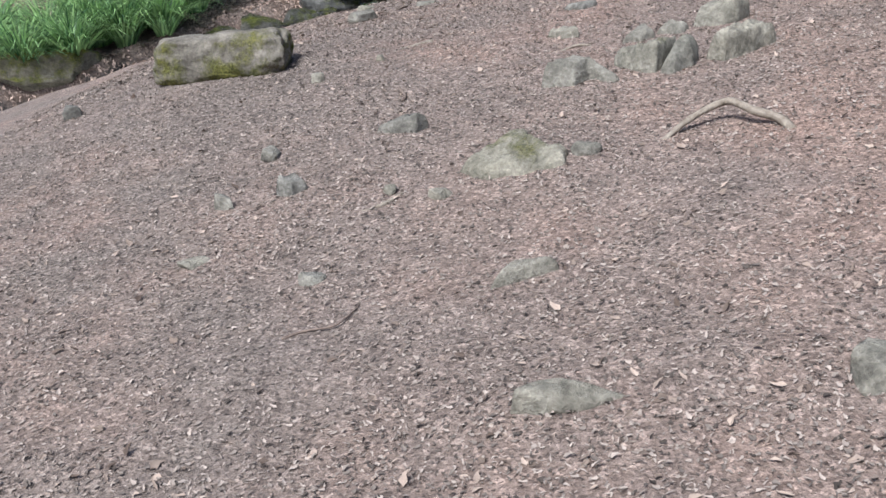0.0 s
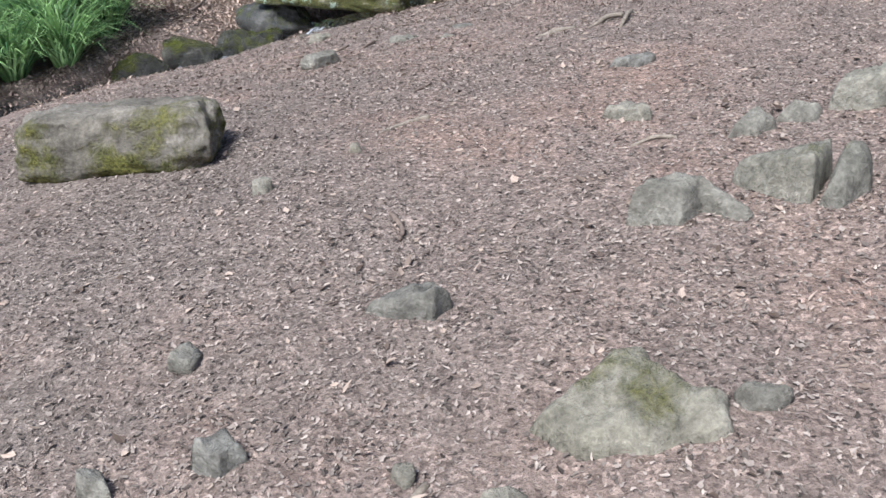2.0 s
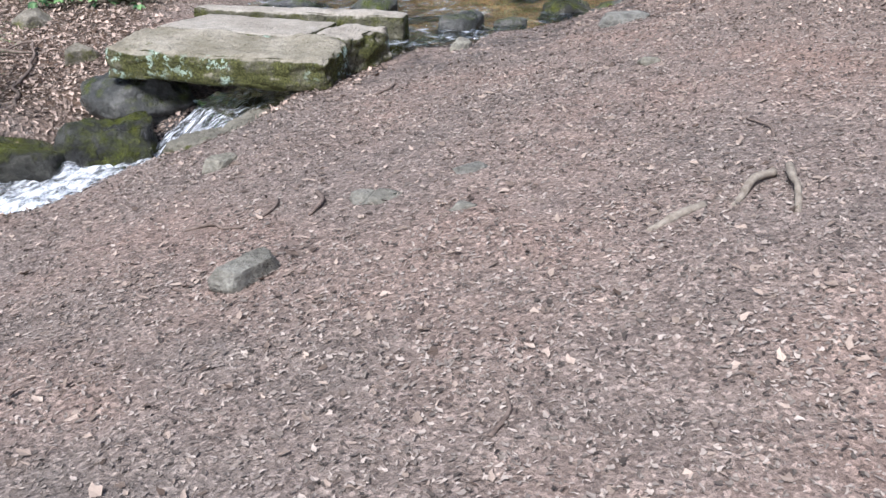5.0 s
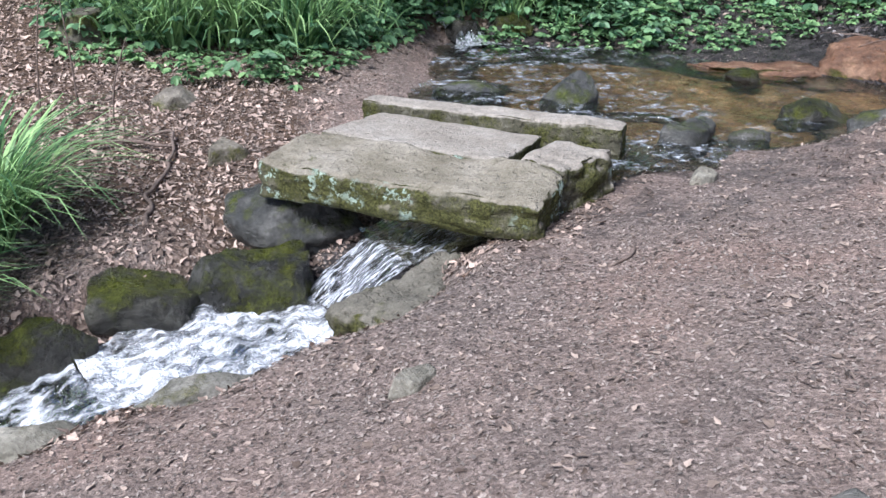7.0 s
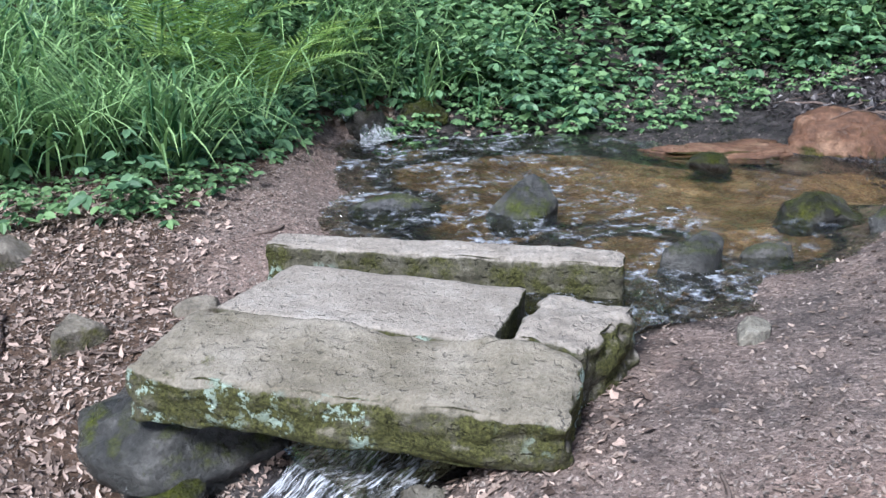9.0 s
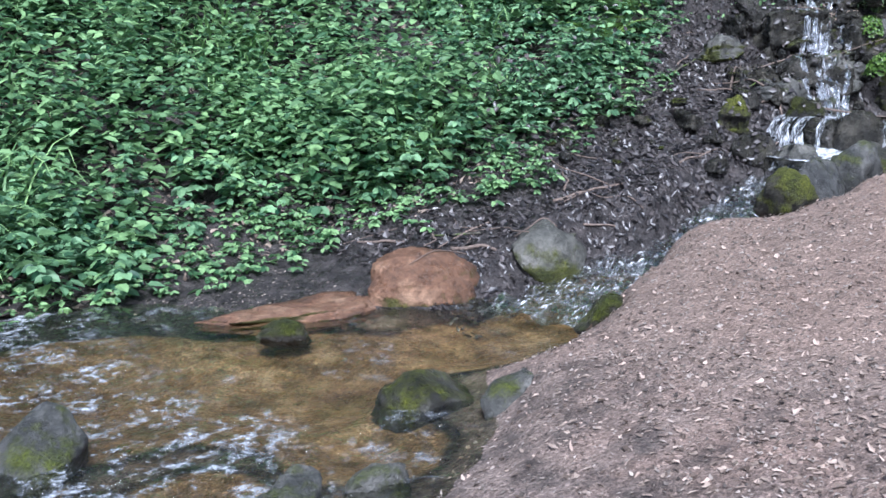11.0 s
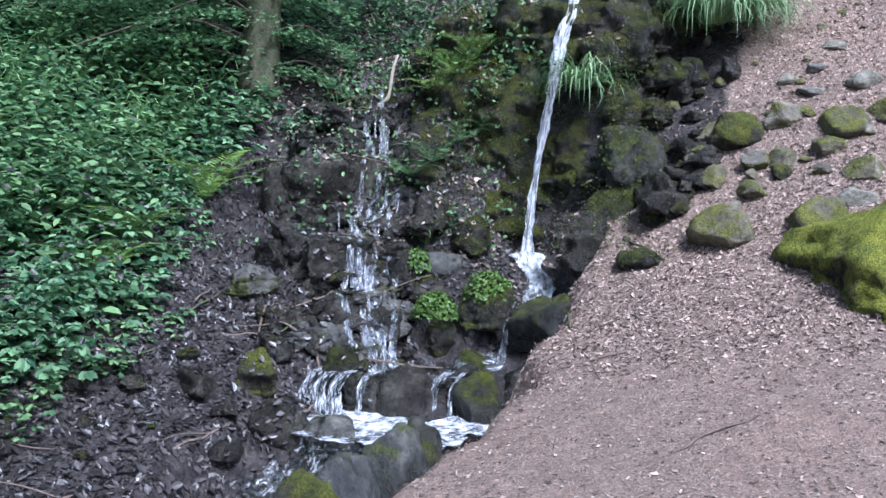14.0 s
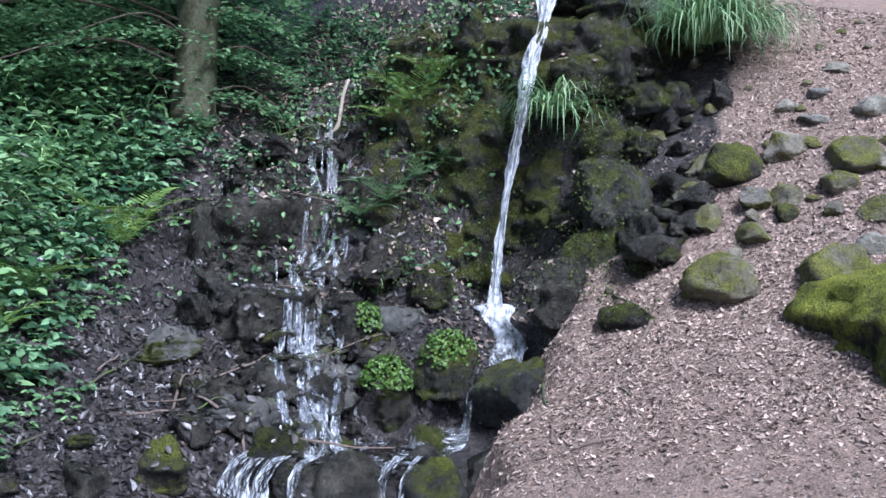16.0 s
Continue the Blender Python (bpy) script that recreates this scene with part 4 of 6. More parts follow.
boulder(0.5, 11.95, 0.46, 0.36, 0.27, stone_blue, "angular grey stone standing in the pond", 20, z=POND_Z - 0.1, cuts=14, lumps=0.07)
boulder(-0.15, 12.2, 0.4, 0.35, 0.12, stone_blue, "low grey stone at the pond's edge", 0, z=POND_Z - 0.07)
boulder(1.98, 11.52, 0.4, 0.3, 0.19, stone_brook, "dark stone with bright moss in the pond", -10, z=POND_Z - 0.08)
boulder(2.22, 11.24, 0.38, 0.3, 0.18, stone_blue, "grey wet stone at the pond's edge", 15, z=POND_Z - 0.06)
boulder(0.98, 10.98, 0.40, 0.26, 0.22, stone_blue, "tilted grey flagstone at the pond's outflow", 30, z=POND_Z - 0.12, cuts=12, lumps=0.08, flat=0.5)
boulder(1.36, 11.0, 0.24, 0.16, 0.1, stone_blue, "small grey stone at the pond's outflow", 0, z=POND_Z - 0.05, name="stone")
boulder(2.95, 12.86, 0.68, 0.5, 0.33, stone_red, "rounded rust-red boulder at the pond's edge", -10, z=0.42, cuts=3, lumps=0.1)
boulder(2.2, 12.98, 0.85, 0.4, 0.10, stone_red, "flat rust-red stone awash in the pond", -20, z=POND_Z - 0.04, cuts=7, lumps=0.26)
boulder(1.95, 12.66, 0.28, 0.2, 0.12, stone_wetmoss, "small mossy stone in the pond", 10, z=POND_Z - 0.04, name="stone")
boulder(3.78, 12.62, 0.46, 0.4, 0.32, stone_foot, "rounded grey boulder with mossy foot", 15, z=0.55, cuts=4, lumps=0.1)
boulder(3.25, 11.62, 0.30, 0.26, 0.17, stone_wetmoss, "mossy stone at the foot of the path", 0, z=0.5, name="stone")
boulder(0.0, 14.02, 0.36, 0.26, 0.22, stone_wet, "dark wet stone beside a small inlet", 0, z=0.44)
boulder(0.42, 14.2, 0.34, 0.26, 0.2, stone_wetmoss, "mossy stone beside a small inlet", 20, z=0.5)
for x, y, w, h, m, lab in [
        (5.05, 11.72, 0.32, 0.3, stone_verymoss, "round stone with yellow-green moss beside the brook"),
        (5.27, 11.60, 0.36, 0.30, stone_blue, "grey rounded stone beside the brook"),
        (5.60, 11.60, 0.34, 0.34, stone_blue, "grey upright stone beside the brook"),
        (5.97, 11.66, 0.28, 0.24, stone_brook, "mossy stone at the edge of the pool"),
        (6.1, 12.27, 0.3, 0.2, stone_blue, "grey stone in the running water"),
        (5.98, 12.55, 0.36, 0.26, stone_wet, "dark wet stone in the running water"),
        (5.55, 12.6, 0.2, 0.1, stone_wet, "dark wet stone in the running water")]:
    boulder(x, y, w, w * 0.85, h, m, lab, x * 70, name="stone", cuts=5, z=at(x, y) + (0.06 if y < 11.8 else 0.0))
# the ledge
boulder(6.82, 12.62, 0.42, 0.46, 0.36, stone_wet, "flat-topped dark wet stone in the low ledge", 8, z=0.99, cuts=8, flat=0.5)
boulder(6.84, 12.2, 0.33, 0.36, 0.42, stone_wet, "black rounded stone in the low ledge", 60, z=1.0, cuts=3, lumps=0.1)
boulder(7.06, 11.78, 0.42, 0.40, 0.40, stone_brook, "mossy stone in the low ledge", 35, z=1.0, cuts=5, lumps=0.12)
boulder(7.28, 11.42, 0.5, 0.46, 0.40, stone_wet, "dark stone at the end of the low ledge", 0, z=1.1)
boulder(7.42, 11.98, 0.42, 0.3, 0.14, stone_wet, "flat wet stone in the ledge pool", 20, z=1.25)
boulder(7.6, 12.05, 0.34, 0.3, 0.2, stone_wetmoss, "dark stone in the ledge pool", 50, z=1.27, name="stone")
for x, y, w, h, m, lab in [
        (6.2, 12.93, 0.27, 0.27, stone_verymoss, "stone capped with bright yellow moss in the mud"),
        (5.9, 13.12, 0.3, 0.13, stone_wet, "flat dark stone in the mud"),
        (5.8, 12.82, 0.18, 0.1, stone_wet, "small dark stone in the mud"),
        (7.3, 12.64, 0.32, 0.14, stone_wetmoss, "mossy stone in the ledge pool"),
        (7.5, 12.75, 0.36, 0.26, stone_wet, "wet grey stone in the cascade"),
        (7.3, 13.02, 0.4, 0.24, stone_wet, "grey stone split by the cascade"),
        (7.62, 12.78, 0.28, 0.26, stone_blue, "grey stone in the cascade"),
        (7.12, 13.72, 0.42, 0.22, stone_foot, "smooth grey boulder on the muddy slope"),
        (7.55, 13.5, 0.26, 0.18, stone_wet, "dark stone on the muddy slope"),
        (6.7, 13.1, 0.32, 0.12, stone_wet, "flat wet stone on the muddy slope"),
        (7.9, 13.45, 0.6, 0.3, stone_wet, "square grey block in the cascade"),
        (7.55, 13.85, 0.36, 0.2, stone_wet, "dark stone on the muddy slope"),
        (8.05, 13.85, 0.7, 0.3, stone_wet, "wet ledge stone in the cascade"),
        (8.3, 14.3, 0.5, 0.3, stone_wet, "dark ledge stone among the ferns"),
        (8.6, 14.05, 0.8, 0.42, stone_wet, "overhanging wet ledge in the cascade"),
        (9.1, 14.1, 0.85, 0.34, stone_wet, "overhanging wet ledge high in the cascade"),
        (9.5, 14.1, 0.5, 0.28, stone_wetmoss, "mossy stone at the top of the cascade"),
        (8.2, 12.65, 0.4, 0.14, stone_blue, "flat stone lying beside the cascade"),
        (7.94, 12.17, 0.44, 0.36, stone_wetmoss, "rounded boulder overgrown with cress"),
        (7.73, 12.44, 0.28, 0.3, stone_wetmoss, "stone overgrown with bright cress"),
        (8.0, 12.85, 0.34, 0.18, stone_wetmoss, "stone overgrown with cress"),
        (8.45, 11.56, 0.56, 0.42, stone_wet, "dark wet boulder beside the plunge basin"),
        (8.55, 12.55, 0.4, 0.3, stone_wetmoss, "mossy stone by the plunge basin"),
        (8.95, 13.2, 0.5, 0.5, stone_wetmoss, "mossy rock at the foot of the wall"),
        (8.6, 13.0, 0.5, 0.4, stone_wet, "dark rock at the foot of the wall")]:
    broad_top = "ledge" in lab or "block" in lab or "flat" in lab
    boulder(x, y, w * (1.15 if broad_top else 1), w * 0.8, h, m, lab, (x * 97 + y * 31) % 90 - 45, cuts=14, strata=0.16, lumps=0.14 if broad_top else 0.2, flat=0.45 if broad_top else 0.0)

boulder(7.87, 11.66, 0.52, 0.44, 0.34, stone_brook, "mossy boulder beside the ledge pool", 20, cuts=5, lumps=0.14)


def rubble(n, box, keep, lo, hi, mats, label, group, seed):
    """Loose angular stones, each its own."""
    rng = np.random.default_rng(seed)
    x, y = spread(n, rng, *box, keep)
    for k, (px, py) in enumerate(zip(x, y)):
        w = rng.uniform(lo, hi) * rng.uniform(0.6, 1.0)
        boulder(px, py, w, w * rng.uniform(0.6, 0.95), w * rng.uniform(0.35, 0.7), mats[k % len(mats)], label, rng.uniform(-90, 90), name="stone", group=group, cuts=14, strata=0.16, lumps=0.2)


rubble(330, (6.7, 9.8, 12.4, 14.6), lambda x, y: (abs((y - 12.5) - 0.62 * (x - 7.0) - 0.1) < 0.75) * (brook(FALLS, x, y)[0] > 0.02) * 0.6, 0.14, 0.42, [stone_wet, stone_wet, stone_blue, stone_wetmoss], "dark wet angular stone in the rocky cascade", "stones of the cascade", 5)
for y, z, w, h, m in [(11.5, 2.6, 0.5, 0.5, stone_wetmoss), (11.75, 3.1, 0.5, 0.45, stone_wetmoss), (11.55, 3.55, 0.6, 0.45, stone_wall), (11.8, 4.05, 0.6, 0.4, stone_wall), (11.6, 4.35, 0.6, 0.4, stone_wetmoss), (11.9, 4.45, 0.5, 0.3, stone_wall), (12.55, 4.3, 0.5, 0.4, stone_wall), (12.75, 4.5, 0.6, 0.35, stone_wetmoss),
                      (12.85, 3.7, 0.5, 0.45, stone_wall), (13.1, 3.2, 0.55, 0.5, stone_wetmoss), (13.3, 3.8, 0.55, 0.45, stone_wetmoss), (13.0, 2.7, 0.5, 0.5, stone_wall), (13.4, 3.0, 0.5, 0.4, stone_wet), (13.2, 4.4, 0.6, 0.4, stone_wall), (13.6, 4.2, 0.5, 0.4, stone_wetmoss), (12.6, 2.6, 0.4, 0.45, stone_wall), (11.3, 3.2, 0.6, 0.4, stone_wet), (11.2, 3.7, 0.6, 0.4, stone_wet)]:
    boulder(9.3 + 0.17 * (z - 2.6) + 0.3 * (y < 11.45) + 0.15 * (y > 13.25), y, w, w * 0.9, h, m, "mossy rock jutting from the wet wall", z * 77 % 70, z=z - 0.3, cuts=12, strata=0.15, lumps=0.22, group="rocks of the wall")
rubble(60, (4.6, 7.0, 12.5, 13.6), lambda x, y: 0.5 + 0 * x, 0.06, 0.2, [stone_wet, stone_wet, stone_wetmoss], "small dark stone sunk in the mud", "stones in the mud", 6)
rubble(52, (8.4, 10.0, 10.7, 11.7), lambda x, y: 0.8 + 0 * x, 0.16, 0.45, [stone_wet, stone_wet, stone_wetmoss], "dark wet rock on the slope beside the wall", "wet rocks on the slope", 8)
rubble(70, (8.3, 11.0, 9.4, 11.3), lambda x, y: 0.6 + 0 * x, 0.07, 0.22, [stone_moss, stone_moss, stone_path], "small weathered stone on the leaf-strewn slope", "loose stones on the slope", 7)

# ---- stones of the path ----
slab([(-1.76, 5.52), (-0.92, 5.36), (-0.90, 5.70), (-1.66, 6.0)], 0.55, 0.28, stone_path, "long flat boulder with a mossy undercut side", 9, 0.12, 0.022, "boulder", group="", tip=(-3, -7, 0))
outcrop([(-1.55, 5.62), (-1.0, 5.52), (-0.98, 5.75), (-1.5, 5.95)], 0.12, stone_dry, "grey stone footing under the long boulder", 31)
outcrop([(0.05, 3.66), (0.15, 3.5), (0.3, 3.46), (0.47, 3.47), (0.5, 3.58), (0.42, 3.66), (0.35, 3.8), (0.26, 3.82), (0.16, 3.73)], 0.085, stone_dry, "half-buried pale stone with yellow moss", 12, (-0.1, 0.5), 0.07)
outcrop([(-0.31, 4.2), (-0.22, 4.1), (-0.11, 4.07), (-0.07, 4.13), (-0.1, 4.21), (-0.21, 4.26)], 0.07, stone_bare, "small grey angular stone set in the path", 13, (0.6, -0.3), 0.03, "stone")
for x, y, w, d, h, turn in [(-0.77, 4.07, 0.11, 0.09, 0.05, 0), (-0.89, 3.64, 0.06, 0.1, 0.06, 70), (0.55, 3.55, 0.12, 0.08, 0.045, -20),
                            (-0.01, 3.4, 0.11, 0.06, 0.03, 0), (-0.21, 3.53, 0.06, 0.06, 0.03, 0), (-0.67, 5.05, 0.09, 0.08, 0.05, 0), (-0.57, 7.09, 0.24, 0.1, 0.08, 30), 
                            (-0.35, 5.31, 0.05, 0.05, 0.03, 40), (-0.15, 7.55, 0.12, 0.1, 0.03, 0), (0.78, 10.15, 0.16, 0.12, 0.07, 10), (-1.6, 11.06, 0.26, 0.16, 0.11, 30), (-2.04, 11.8, 0.36, 0.25, 0.1, 0), (-2.85, 12.75, 0.34, 0.24, 0.22, 20),
                            (-1.15, 11.2, 0.2, 0.12, 0.06, 0), (0.3, 1.97, 0.26, 0.13, 0.045, -5), (1.0, 1.88, 0.2, 0.16, 0.05, 0), (-0.45, 2.9, 0.1, 0.08, 0.03, 10), (-0.91, 3.18, 0.12, 0.1, 0.02, 0),
                            (-0.1, 7.5, 0.14, 0.11, 0.025, 0), (0.24, 7.57, 0.14, 0.09, 0.02, 20), (1.29, 8.44, 0.11, 0.08, 0.03, -10), (0.12, 7.21, 0.09, 0.07, 0.02, 0), (-0.68, 8.54, 0.17, 0.12, 0.05, 25), (1.69, 9.72, 0.34, 0.16, 0.05, 10), (-2.11, 5.3, 0.13, 0.08, 0.07, 0)]:
    boulder(x, y, w, d, h, stone_path if x < -0.5 and y > 10 else stone_bare, "small weathered sandstone lump bedded in the earth", turn, name="stone", group="stones in the path", cuts=15, lumps=0.07, flat=0.55)
outcrop([(0.47, 4.46), (0.6, 4.36), (0.68, 4.42), (0.78, 4.31), (0.83, 4.35), (0.74, 4.5), (0.64, 4.58), (0.52, 4.56)], 0.10, stone_bare, "curved pale stone in a row across the path", 14, (-0.7, 0.3), 0.05)
outcrop([(0.82, 4.64), (0.9, 4.44), (0.99, 4.36), (1.09, 4.52), (1.13, 4.62), (1.1, 4.68), (0.95, 4.68)], 0.14, stone_dry, "block of pale sandstone in a row across the path", 15, (0.2, -0.5), 0.03)
outcrop([(1.0, 4.36), (1.06, 4.3), (1.16, 4.38), (1.2, 4.52), (1.1, 4.52)], 0.12, stone_dry, "rounded sandstone lump in a row across the path", 16, (0.1, 0.2), 0.05)
outcrop([(1.24, 4.47), (1.3, 4.36), (1.44, 4.46), (1.6, 4.6), (1.5, 4.64), (1.36, 4.56)], 0.13, stone_bare, "tilted pale stone in a row across the path", 17, (-0.5, 0.4), 0.035)
outcrop([(1.3, 5.02), (1.38, 4.94), (1.52, 4.94), (1.6, 5.06), (1.5, 5.16), (1.38, 5.14)], 0.13, stone_dry, "pale sandstone lump among tree roots", 18, (0.2, 0.0), 0.05)
outcrop([(1.1, 4.98), (1.24, 4.92), (1.29, 5.0), (1.18, 5.05)], 0.06, stone_bare, "flat pale stone among tree roots", 19, (0.0, 0.3), 0.04, "stone")
outcrop([(0.92, 4.9), (1.02, 4.88), (1.11, 4.93), (1.06, 5.04), (0.98, 5.0)], 0.07, stone_bare, "mossy stone wedged under a thin root", 20, (0.3, 0.2), 0.04, "stone")
outcrop([(0.58, 5.34), (0.65, 5.24), (0.75, 5.2), (0.72, 5.32), (0.7, 5.42)], 0.055, stone_bare, "pointed pale stone bedded in the path", 21, (-0.2, -0.2), 0.03, "stone")
outcrop([(-0.68, 3.68), (-0.62, 3.6), (-0.55, 3.66), (-0.6, 3.74)], 0.075, stone_bare, "small wedge-shaped grey stone in the path", 22, (-0.6, 0.0), 0.02, "stone")
outcrop([(0.14, 2.62), (0.22, 2.64), (0.36, 2.7), (0.33, 2.76), (0.2, 2.74)], 0.05, stone_bare, "long narrow pebble lying in the path", 23, (0.0, 0.0), 0.04, "stone")
outcrop([(0.75, 5.95), (0.86, 5.83), (0.95, 5.92), (0.93, 6.01), (0.82, 6.02)], 0.05, stone_bare, "flat grey stone against a tree root", 24, (0.0, 0.0), 0.04, "stone")
boulder(-3.85, 8.74, 0.8, 0.32, 0.24, stone_moss, "long mossy stone edging the brook", 22, cuts=6)
boulder(-3.38, 8.92, 0.24, 0.2, 0.16, stone_moss, "small mossy stone edging the brook", 40, name="stone")

# ---- stones of the slope beside the fall ----
boulder(8.0, 8.98, 2.05, 1.65, 0.88, stone_great, "great boulder covered in bright green moss", 35, cuts=6, lumps=0.2, z=at(7.5, 9.5) - 0.28)
for x, y, w, h, m in [(8.2, 10.5, 0.52, 0.34, stone_moss), (8.2, 9.88, 0.5, 0.28, stone_moss), (8.05, 11.0, 0.36, 0.18, stone_wetmoss), (9.15, 10.62, 0.48, 0.36, stone_verymoss), (8.95, 10.83, 0.28, 0.26, stone_moss), (8.73, 10.66, 0.28, 0.25, stone_moss),
                      (9.22, 10.8, 0.26, 0.2, stone_moss), (8.6, 10.35, 0.3, 0.17, stone_moss), (8.75, 10.2, 0.2, 0.16, stone_verymoss), (8.88, 10.2, 0.3, 0.2, stone_moss), (8.97, 9.9, 0.32, 0.18, stone_moss), (9.2, 9.82, 0.42, 0.28, stone_moss), (9.7, 9.7, 0.3, 0.17, stone_dry),
                      (9.75, 10.3, 0.2, 0.12, stone_dry), (9.9, 10.1, 0.26, 0.1, stone_bare), (9.6, 10.1, 0.26, 0.1, stone_bare), (8.4, 9.65, 0.3, 0.16, stone_dry), (10.2, 10.0, 0.24, 0.14, stone_dry), (9.35, 9.5, 0.4, 0.24, stone_moss), (8.7, 9.6, 0.36, 0.2, stone_moss)]:
    boulder(x, y, w * 0.85, w * 0.72, h * 0.75, m, "mossy rounded stone on the leaf-strewn slope", (x * 131 + y * 57) % 120 - 60, group="mossy stones on the slope", cuts=4, lumps=0.14, z=at(x, y) - 0.05)
boulder(9.0, 11.42, 0.62, 0.56, 0.46, stone_brook, "large rounded boulder with moss beside the rock wall", 0, z=2.75, cuts=5)
boulder(8.72, 11.4, 0.55, 0.6, 0.6, stone_wetmoss, "mossy rock buttress beside the rock wall", 30, z=2.2)
boulder(8.5, 11.0, 0.5, 0.36, 0.2, stone_wet, "wet stone step on the slope", 0)
boulder(8.7, 11.1, 0.5, 0.3, 0.2, stone_wet, "wet stone step on the slope", 30)
for x, y, w, h in [(9.6, 11.3, 0.5, 0.28), (9.5, 11.6, 0.6, 0.3), (9.75, 11.1, 0.4, 0.24), (9.9, 11.6, 0.7, 0.4), (9.85, 12.0, 0.7, 0.4), (9.95, 12.9, 0.6, 0.35), (9.7, 13.4, 0.6, 0.3), (9.9, 13.8, 0.5, 0.3)]:
    boulder(x, y, w, w * 0.8, h, stone_wetmoss, "dark wet mossy rock above the wall", x * 50 % 80, cuts=14, strata=0.16, lumps=0.22)

for x, y, w, d, h, turn, z in [(8.75, 13.95, 0.62, 0.4, 0.2, -25, 2.72), (8.5, 14.15, 0.75, 0.45, 0.2, -15, 2.5), (8.15, 13.8, 0.6, 0.45, 0.22, -30, 2.2), (8.95, 13.75, 0.45, 0.35, 0.22, 10, 2.75), (7.95, 13.48, 0.56, 0.4, 0.2, -18, 1.96)]:
    boulder(x, y, w, d, h, stone_wet, "broad wet ledge stone stepping down the cascade", turn, z=z, cuts=12, strata=0.14, lumps=0.12, flat=0.42, group="ledges of the cascade")

def ledge(x, y, top, w, d, thick, label, seed, turn=0.0):
    """A flat bed of rock that faces down the brook."""
    u = (0.72 * math.cos(turn) + 0.69 * math.sin(turn), -0.69 * math.cos(turn) + 0.72 * math.sin(turn))
    v = (-u[1], u[0])
    cs = [(x + a * w / 2 * u[0] + b * d / 2 * v[0], y + a * w / 2 * u[1] + b * d / 2 * v[1]) for a, b in ((-1, -1), (1, -1), (0.85, 1), (-0.8, 1))]
    slab(cs, top, thick, stone_wet, label, seed, 0.03, 0.05, "boulder", group="")


ledge(8.85, 14.22, 3.13, 0.72, 0.6, 0.14, "flat overhanging bed of wet rock in the cascade", 61, 0.1)
ledge(9.2, 14.15, 3.42, 0.66, 0.6, 0.17, "flat overhanging bed of wet rock in the cascade", 62, -0.15)
ledge(8.15, 13.86, 2.47, 0.62, 0.55, 0.17, "broad pointed bed of wet rock in the cascade", 63, -0.2)
ledge(7.86, 13.44, 2.21, 0.54, 0.46, 0.4, "square wet block with water running down its face", 64, 0.05)
ledge(7.45, 13.12, 1.80, 0.3, 0.32, 0.32, "small upright block in the cascade", 65, 0.2)
ledge(8.42, 14.6, 2.86, 0.4, 0.4, 0.2, "flat dark bed of rock beside the cascade", 66, 0.2)
ledge(7.05, 13.34, 1.70, 0.4, 0.32, 0.14, "flat brown stone lying beside the cascade", 67, 0.1)

# ---- water over the stones ----
def drape(name, line, label, mat, lift=0.016, across=11, step=0.025, seed=0):
    """A film of water that follows whatever lies under it, from the top down."""
    bpy.context.view_layer.update()
    dg = bpy.context.evaluated_depsgraph_get()
    pts = []
    for a, b in zip(line, line[1:]):
        n = max(2, int(math.hypot(b[0] - a[0], b[1] - a[1]) / step))
        pts += [[p + (q - p) * k / n for p, q in zip(a, b)] for k in range(n)]
    pts = np.array(pts)
    for _ in range(5):
        pts[1:-1] = (pts[:-2] + 2 * pts[1:-1] + pts[2:]) / 4
    d = np.gradient(pts[:, :2], axis=0)
    d /= np.linalg.norm(d, axis=1, keepdims=True)
    side = np.stack([-d[:, 1], d[:, 0]], 1)
    wig = 0.05 * bumps(pts[:, 0] * 3, pts[:, 1] * 3, 0.6, seed)
    v = np.zeros((len(pts), across, 3))
    for i in range(len(pts)):
        w = pts[i, 2] * (1 + 0.4 * math.sin(i * 0.21 + seed))
        for j, s in enumerate(np.linspace(-1, 1, across)):
            x, y = pts[i, :2] + side[i] * (s * w + wig[i])
            hit, place, *_ = scene.ray_cast(dg, (x, y, 7.0), (0, 0, -1))
            v[i, j] = (x, y, (place.z if hit else at(x, y)) + lift * (1.2 - s * s))
    for j in range(across):
        v[:, j, 2] = np.minimum.accumulate(v[:, j, 2] + 0.02) - 0.02
    v[1:-1, :, 2] = (v[:-2, :, 2] + 2 * v[1:-1, :, 2] + v[2:, :, 2]) / 4 + 0.004
    me = sheet(name, v.reshape(-1, 3), grid_faces(across, len(pts)), mat)
    return water(name, set_flow(me, *run_of(v)), label)


MAIN = [(9.75, 14.15), (9.5, 14.0), (9.3, 13.95), (9.05, 13.85), (8.67, 13.58), (8.3, 13.5), (8.12, 13.28), (7.79, 13.1), (7.45, 12.9), (7.22, 12.68), (7.0, 12.5)]
SIDE = [(8.75, 14.2), (8.34, 14.3), (8.2, 13.9), (8.05, 13.6), (7.85, 13.35), (7.6, 13.15), (7.35, 12.85), (7.1, 12.6)]
srng = np.random.default_rng(3)
for line, offs in ((MAIN, (-0.15, -0.09, -0.04, 0.0, 0.04, 0.09, 0.15)), (SIDE[3:], (0.0,))):
    for o in offs:
        a0 = 0 if abs(o) < 0.1 else int(srng.integers(2, 5))
        ps = [(x + 0.5 * o + srng.normal(0, 0.025), y - o + srng.normal(0, 0.025), srng.uniform(0.007, 0.016) * (1 + 0.14 * k)) for k, (x, y) in enumerate(line)]
        drape("cascade", ps[a0:], "narrow strand of white water over dark rocks", strand_mat, across=5, lift=0.012, seed=int(o * 100) + 30)
